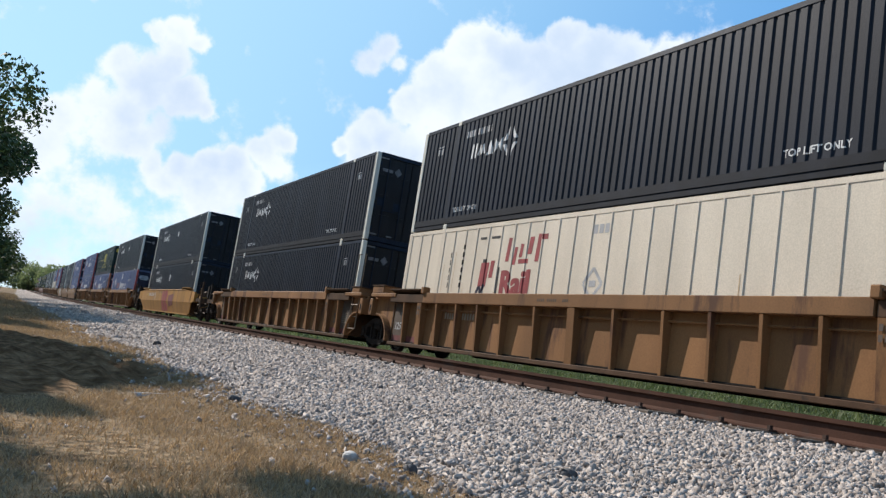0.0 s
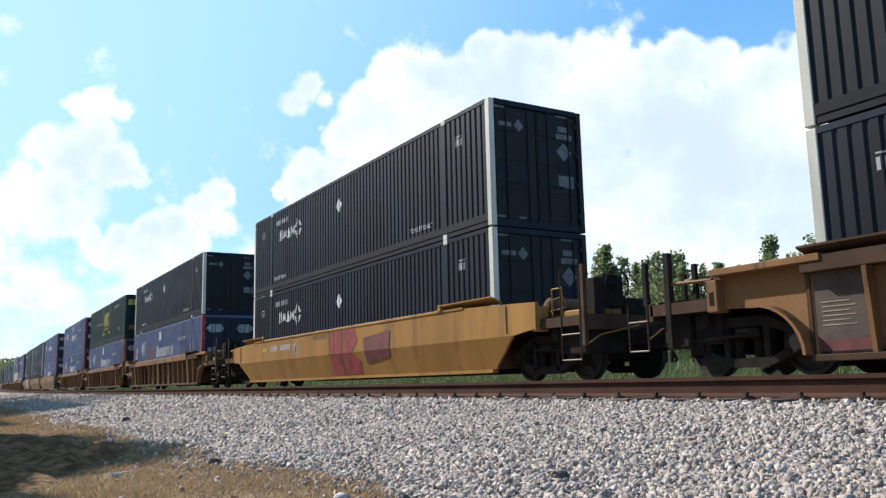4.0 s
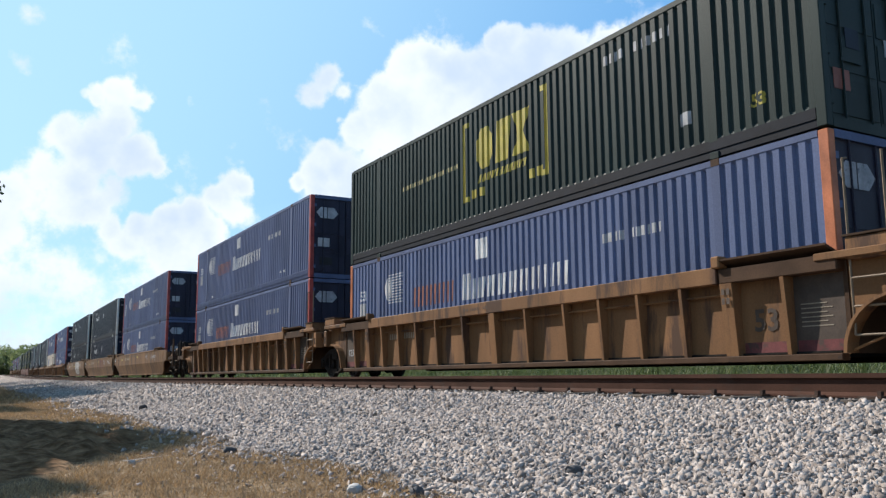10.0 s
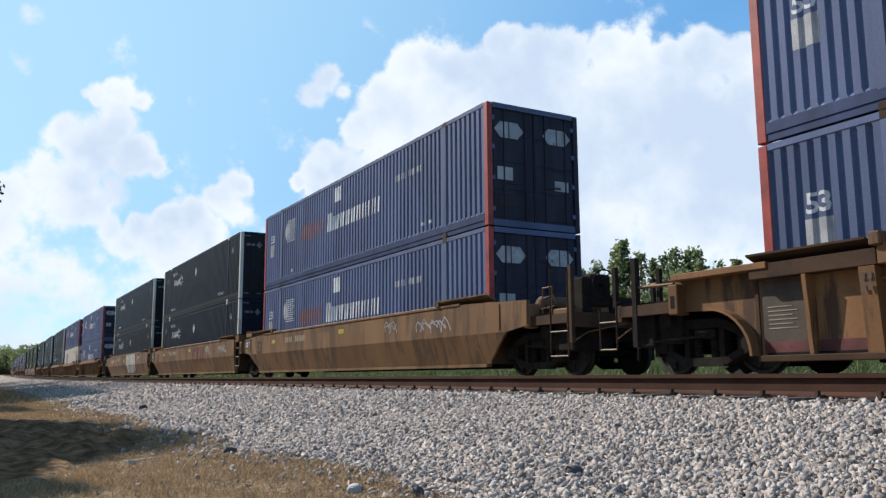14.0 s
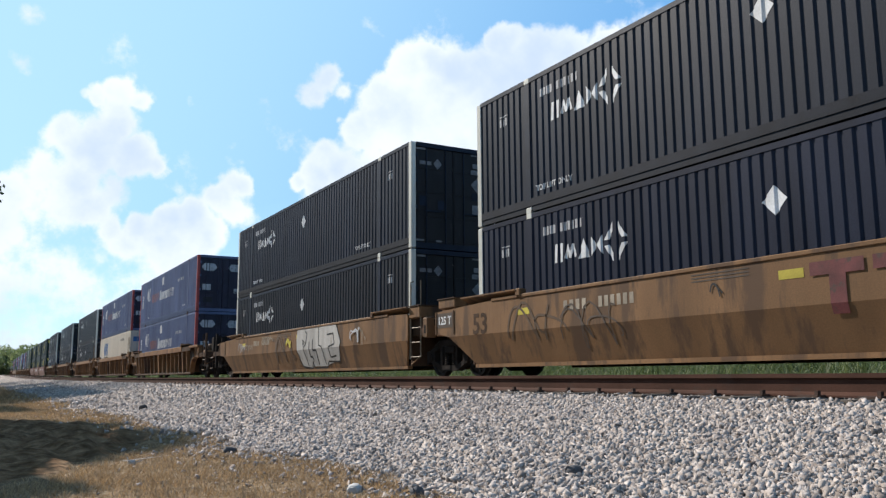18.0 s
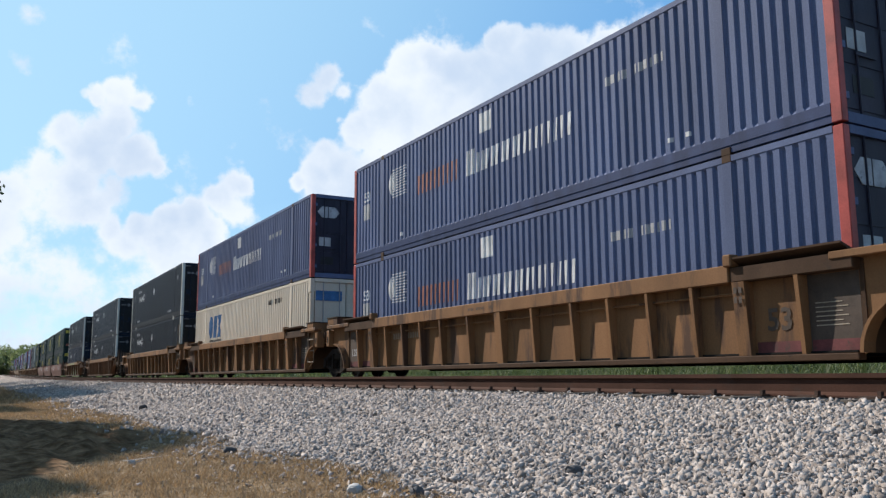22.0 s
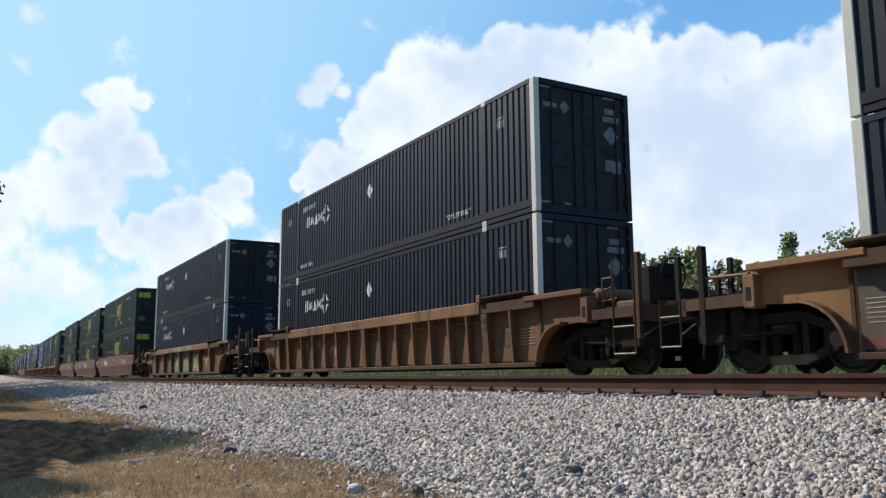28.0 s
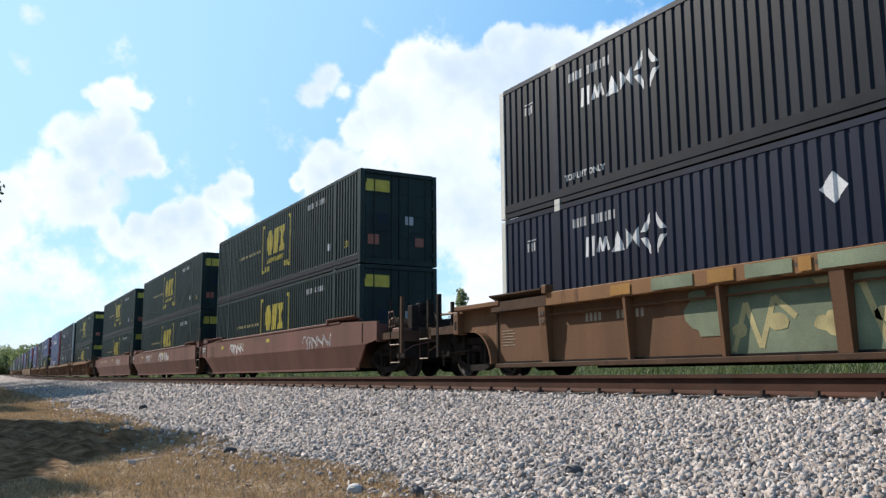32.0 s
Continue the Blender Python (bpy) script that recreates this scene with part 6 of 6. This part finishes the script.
def dry_grass():
    rng = np.random.default_rng(21)
    spots = []
    for n, y0, y1, h, w in ((160000, 1.5, 10.0, 0.034, 0.0026), (70000, 10.0, 24.0, 0.045, 0.0050), (24000, 24.0, 60.0, 0.08, 0.012), (8000, 60.0, 130.0, 0.12, 0.025)):
        for x, y, r, s in zip(rng.uniform(-0.9, 2.7, n), rng.uniform(y0, y1, n), rng.uniform(0, 1, n), rng.uniform(0.4, 1.5, n)):
            clump = noise.noise((x * 1.1, y * 0.8, 3.0)) + 0.6 * noise.noise((x * 3.5, y * 3.0, 9.0))
            edge = 2.15 + 0.35 * noise.noise((x * 0.8, y * 0.5, 7.0)) + 0.2 * noise.noise((0.0, y * 2.2, 1.0))
            if x > edge - 0.05 and r > 0.3 * math.exp((edge - x) * 4.0) or clump < -0.35 and r > 0.6 or shaded_earth(x, y) > 0.35 + 0.5 * (r - 0.93):
                continue
            dx = bend(y)[0]
            spots.append((x + dx, y, ground_z(x + dx, y) - 0.01, h * s * (1 + 0.8 * max(0, clump)), w))
    return tagged(blades("dry_grass", spots, DRY, 5), "short dry brown grass beside the ballast", "grass", kind="stuff")


def green_weeds():
    rng = np.random.default_rng(22)
    spots = []
    for n, x0, x1, y0, y1, h, w in ((16000, 15.0, 20.0, 2.0, 45.0, 0.34, 0.012), (9000, 20.0, 34.0, 2.0, 70.0, 0.7, 0.03), (5000, 15.5, 24.0, 45.0, 140.0, 0.55, 0.035)):
        for x, y, s in zip(rng.uniform(x0, x1, n), rng.uniform(y0, y1, n), rng.uniform(0.4, 1.5, n)):
            dx = bend(y)[0]
            spots.append((x + dx, y, ground_z(x + dx, y) - 0.02, h * s * (1 + 0.7 * noise.noise((x * 0.4, y * 0.25, 1.0))), w))
    return tagged(blades("green_weeds", spots, LUSH, 6), "tall green weeds on the far verge", "weeds", kind="stuff")


dry_grass()
green_weeds()

# ---------- trees ----------


def leaf_cloud(rng, centres, per, leaf):
    """Leaves scattered through several clumps: verts and triangles."""
    c = np.repeat(np.array([q[:3] for q in centres]), per, 0)
    rad = np.repeat(np.array([q[3] for q in centres]), per)
    n = len(c)
    d = rng.normal(size=(n, 3))
    d /= np.linalg.norm(d, axis=1)[:, None]
    p = c + d * (rad * rng.uniform(0.25, 1.0, n) ** 0.6)[:, None] * np.array([1, 1, 0.8])
    t = turns(rng, n)
    s = leaf * rng.uniform(0.6, 1.4, n)
    quad = np.array([(-0.5, 0, 0), (0, -0.32, 0.05), (0.5, 0, 0), (0, 0.32, 0.05)])
    v = np.einsum("nij,kj->nki", t, quad) * s[:, None, None] + p[:, None, :]
    f = np.arange(n)[:, None] * 4 + np.array([[0, 1, 2, 3]])
    return v.reshape(-1, 3), f


def quads(name, v, f):
    """A mesh of loose four-cornered leaves."""
    me = bpy.data.meshes.new(name)
    me.vertices.add(len(v))
    me.vertices.foreach_set("co", v.astype(np.float32).ravel())
    me.loops.add(f.size)
    me.loops.foreach_set("vertex_index", f.astype(np.int32).ravel())
    me.polygons.add(len(f))
    me.polygons.foreach_set("loop_start", np.arange(0, f.size, 4, dtype=np.int32))
    me.update(calc_edges=True)
    return me


def tree(x, y, height, spread, trunk_r, seed, leaf=0.22, per=220, clumps=22, mat=None, low=0.18, label="broad leafy green tree beside the railway", cone=False):
    rng = np.random.default_rng(seed)
    z0 = ground_z(x, y) - 0.1
    top = new("tree")
    top.location = (x, y, z0)
    s = Solid()
    bends = [(0, 0, 0)]
    for i in range(1, 7):
        bends.append((bends[-1][0] + rng.uniform(-0.12, 0.12) * height * 0.08, bends[-1][1] + rng.uniform(-0.12, 0.12) * height * 0.08, height * 0.78 * i / 6))
    for i, (a, b) in enumerate(zip(bends, bends[1:])):
        ra, rb = trunk_r * (1 - i / 6.5), trunk_r * (1 - (i + 1) / 6.5)
        ring = [(math.cos(q * math.pi / 4), math.sin(q * math.pi / 4)) for q in range(8)]
        s.add([(a[0] + ra * u, a[1] + ra * w, a[2]) for u, w in ring] + [(b[0] + rb * u, b[1] + rb * w, b[2]) for u, w in ring], [(q, (q + 1) % 8, 8 + (q + 1) % 8, 8 + q) for q in range(8)])
    centres = []
    for i in range(clumps):
        h = low + (1 - low) * (i + rng.uniform(0, 1)) / clumps
        width = spread * (math.sin(math.pi * min(1, (h - low) / (1 - low) * 0.80 + 0.16)) ** 0.7)
        if cone:
            width = spread * (1.05 - 0.95 * (h - low) / (1 - low))
        a = rng.uniform(0, 2 * np.pi)
        r = width * rng.uniform(0.35, 1.0)
        centres.append((r * math.cos(a), r * math.sin(a), h * height * 0.94, spread * rng.uniform(0.20, 0.42) * (2.3 - 1.5 * h if cone else 1.0)))
    for c in centres[::2]:
        k = min(5, int(c[2] * 0.7 / (height * 0.78) * 6))
        s.rod(bends[k], (c[0] * 0.9, c[1] * 0.9, c[2]), trunk_r * 0.18, 5)
    part("trunk", s, BARK, top, "grey brown trunk with limbs")
    me = quads("crown", *leaf_cloud(rng, centres, per, leaf))
    me.materials.append(mat or LEAF)
    part("crown", me, None, top, "crown of many small green leaves")
    return tagged(top, label, "tree")


tree_rng = random.Random(4)
for x, y, h, sp, lo in ((-5.0, 12.8, 12.6, 2.2, 0.68), (-3.75, 13.1, 7.0, 1.9, 0.50), (-3.7, 17.9, 8.8, 2.5, 0.42), (-7.5, 24, 12, 3.4, 0.25), (-6.5, 33, 13, 3.8, 0.2), (-4.0, 43, 14.5, 4.6, 0.16), (-3.9, 54, 14, 4.4, 0.10), (-3.3, 66, 14, 4.4, 0.08), (-3.0, 84, 12, 4.6, 0.08), (-3.2, 105, 11, 4.6, 0.06), (-0.6, 130, 9.0, 4.8, 0.04), (-2.6, 165, 11, 5.4, 0.06), (-2, 210, 11, 6, 0.06), (0, 270, 11, 6, 0.06)):
    far = y > 60
    tree(x, y, h, sp, 0.22, int(y * 7), 0.34 if far else 0.24, 330 if far else 520, 26 if far else (56 if y > 40 else 34), low=lo)
for i in range(30):
    y = 6 + i * 3.7 + tree_rng.uniform(-2, 2)
    slim = tree_rng.random() < (0.65 if y < 60 else 0.15)
    high = 1.0 if y < 58 else 0.8
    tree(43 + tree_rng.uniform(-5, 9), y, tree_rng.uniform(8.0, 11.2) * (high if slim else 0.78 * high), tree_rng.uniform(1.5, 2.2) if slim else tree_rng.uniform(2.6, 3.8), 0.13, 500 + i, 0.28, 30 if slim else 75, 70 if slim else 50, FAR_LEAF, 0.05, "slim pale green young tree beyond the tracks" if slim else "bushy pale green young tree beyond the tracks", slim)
# spiky young trees that stand out over the scrub: azimuth and elevation of the tip as seen from the eye
for i, (az, el) in enumerate(((38.2, 7.0), (39.1, 7.5), (40.1, 7.9), (41.4, 8.9), (42.4, 8.1), (43.1, 8.5), (43.9, 8.0), (44.6, 8.3), (45.3, 8.7), (46.1, 8.4), (46.9, 7.6), (48.0, 7.5), (49.2, 7.7), (50.6, 7.3), (52.2, 7.9), (54.0, 7.5))):
    d = 41.0 / math.sin(radians(az))
    x, y = 41.0, d * math.cos(radians(az))
    tree(x, y, d * math.tan(radians(el)) - ground_z(x, y) + 0.2, 1.15 + 0.25 * (i % 3), 0.10, 640 + i, 0.26, 17, 80, FAR_LEAF, 0.05, "spiky pale green sapling beyond the tracks", True)
# on these distant trees the pale leaf colour stands in for haze
for i in range(16):
    a = i / 15
    tree(12 + 46 * a + tree_rng.uniform(-3, 3), 470 + tree_rng.uniform(-15, 25) - 160 * a, tree_rng.uniform(11.5, 14.0) - 1.5 * a, tree_rng.uniform(8, 11), 0.4, 800 + i, 1.0, 90, 18, FAR_LEAF, 0.04, "distant green tree at the end of the line, leaves paled for haze")


def far_woods():
    """A belt of woods far behind the verge, as one mass of leaves."""
    rng = np.random.default_rng(77)
    centres = []
    for i in range(420):
        y = rng.uniform(-60, 520)
        x = 70 + rng.uniform(0, 40) + bend(y)[0]
        centres.append((x, y, ground_z(x, y) + rng.uniform(0.5, 8.5), rng.uniform(2.0, 4.0)))
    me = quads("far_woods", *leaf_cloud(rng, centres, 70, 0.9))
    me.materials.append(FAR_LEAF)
    return tagged(new("far_woods", me), "belt of green woods behind the verge", "woods", kind="stuff")


far_woods()


def rock(x, y, size, seed, mat, label):
    rng = np.random.default_rng(seed)
    bm = bmesh.new()
    for p in rng.uniform(-0.5, 0.5, (26, 3)):
        bm.verts.new(p / max(0.6, np.linalg.norm(p) * 1.5) * np.array(size))
    res = bmesh.ops.convex_hull(bm, input=bm.verts)
    bmesh.ops.delete(bm, geom=[g for g in res["geom_interior"] if isinstance(g, bmesh.types.BMVert)], context="VERTS")
    bmesh.ops.bevel(bm, geom=list(bm.edges), offset=0.006, segments=1, affect="EDGES")
    me = bpy.data.meshes.new("rock")
    bm.to_mesh(me)
    bm.free()
    me.materials.append(mat)
    ob = new("rock", me)
    ob.location = (x, y, ground_z(x, y) + size[2] * 0.28)
    return tagged(ob, label, "rock")


DARK_ROCK = material("dark rock", (0.075, 0.07, 0.07), 0.8, scale=9, grain=60, bump=0.5)
PALE_ROCK = material("pale rock", (0.40, 0.37, 0.34), 0.85, scale=9, grain=60, bump=0.5)
rock(2.84, 3.60, (0.085, 0.075, 0.075), 1, DARK_ROCK, "dark angular rock lying on the ballast")
rock(2.10, 3.97, (0.08, 0.065, 0.06), 2, DARK_ROCK, "small dark rock at the ballast edge")
rock(1.91, 4.35, (0.075, 0.07, 0.07), 3, PALE_ROCK, "pale rock at the edge of the grass")
rock(2.70, 15.05, (0.12, 0.12, 0.12), 4, DARK_ROCK, "dark rock on the far ballast slope")
rock(1.11, 6.55, (0.06, 0.05, 0.05), 5, PALE_ROCK, "small white stone in the dry grass")
rock(1.88, 6.75, (0.1, 0.08, 0.07), 6, DARK_ROCK, "small dark rock at the grass edge")

# ties and fastenings of both tracks, the nearest stretch
for name, centre, lo, hi in (("near_track", NEAR_X, -3.0, 72.0), ("far_track", TRACK_X, 0.0, 60.0)):
    track = bpy.data.objects[name]
    n = int((hi - lo) / 0.53)
    for i in range(n):
        y = lo + i * 0.53
        dx, dz = bend(y)
        part("tie", TIE, None, track, at=(centre + dx, y, dz + 0.004 * math.sin(i * 2.7)))
    for i in range(n):
        y = lo + i * 0.53
        dx, dz = bend(y)
        part("tie_plate", PLATE, None, track, at=(centre + dx - GAUGE, y, dz))


def motions():
    """The train rolls by: each car and each container along the track, each wheelset turning on its truck."""
    times = [i * 2.0 for i in range(17)]
    for thing, y0, z in TRAIN:
        walk(thing, [(t, on_track(y0 - run(t), z)) for t in times])
    # the wheels of all cars turn alike
    wheels = [o for o in scene.objects if o.name.startswith("wheelset")]
    for place in (-0.87, 0.87):
        alike = [o for o in wheels if abs(o.location.y - place) < 0.1]
        spin = [(i / 15, pose(0, place, 0.457, math.degrees((run(i / 15) - run(0.0)) / 0.457) % 360.0)) for i in range(481)]
        walk(alike[0], spin)
        keys = alike[0].animation_data
        for o in alike[1:]:
            o.rotation_mode = "QUATERNION"
            o.animation_data_create()
            o.animation_data.action = keys.action
            o.animation_data.action_slot = keys.action_slot


motions()
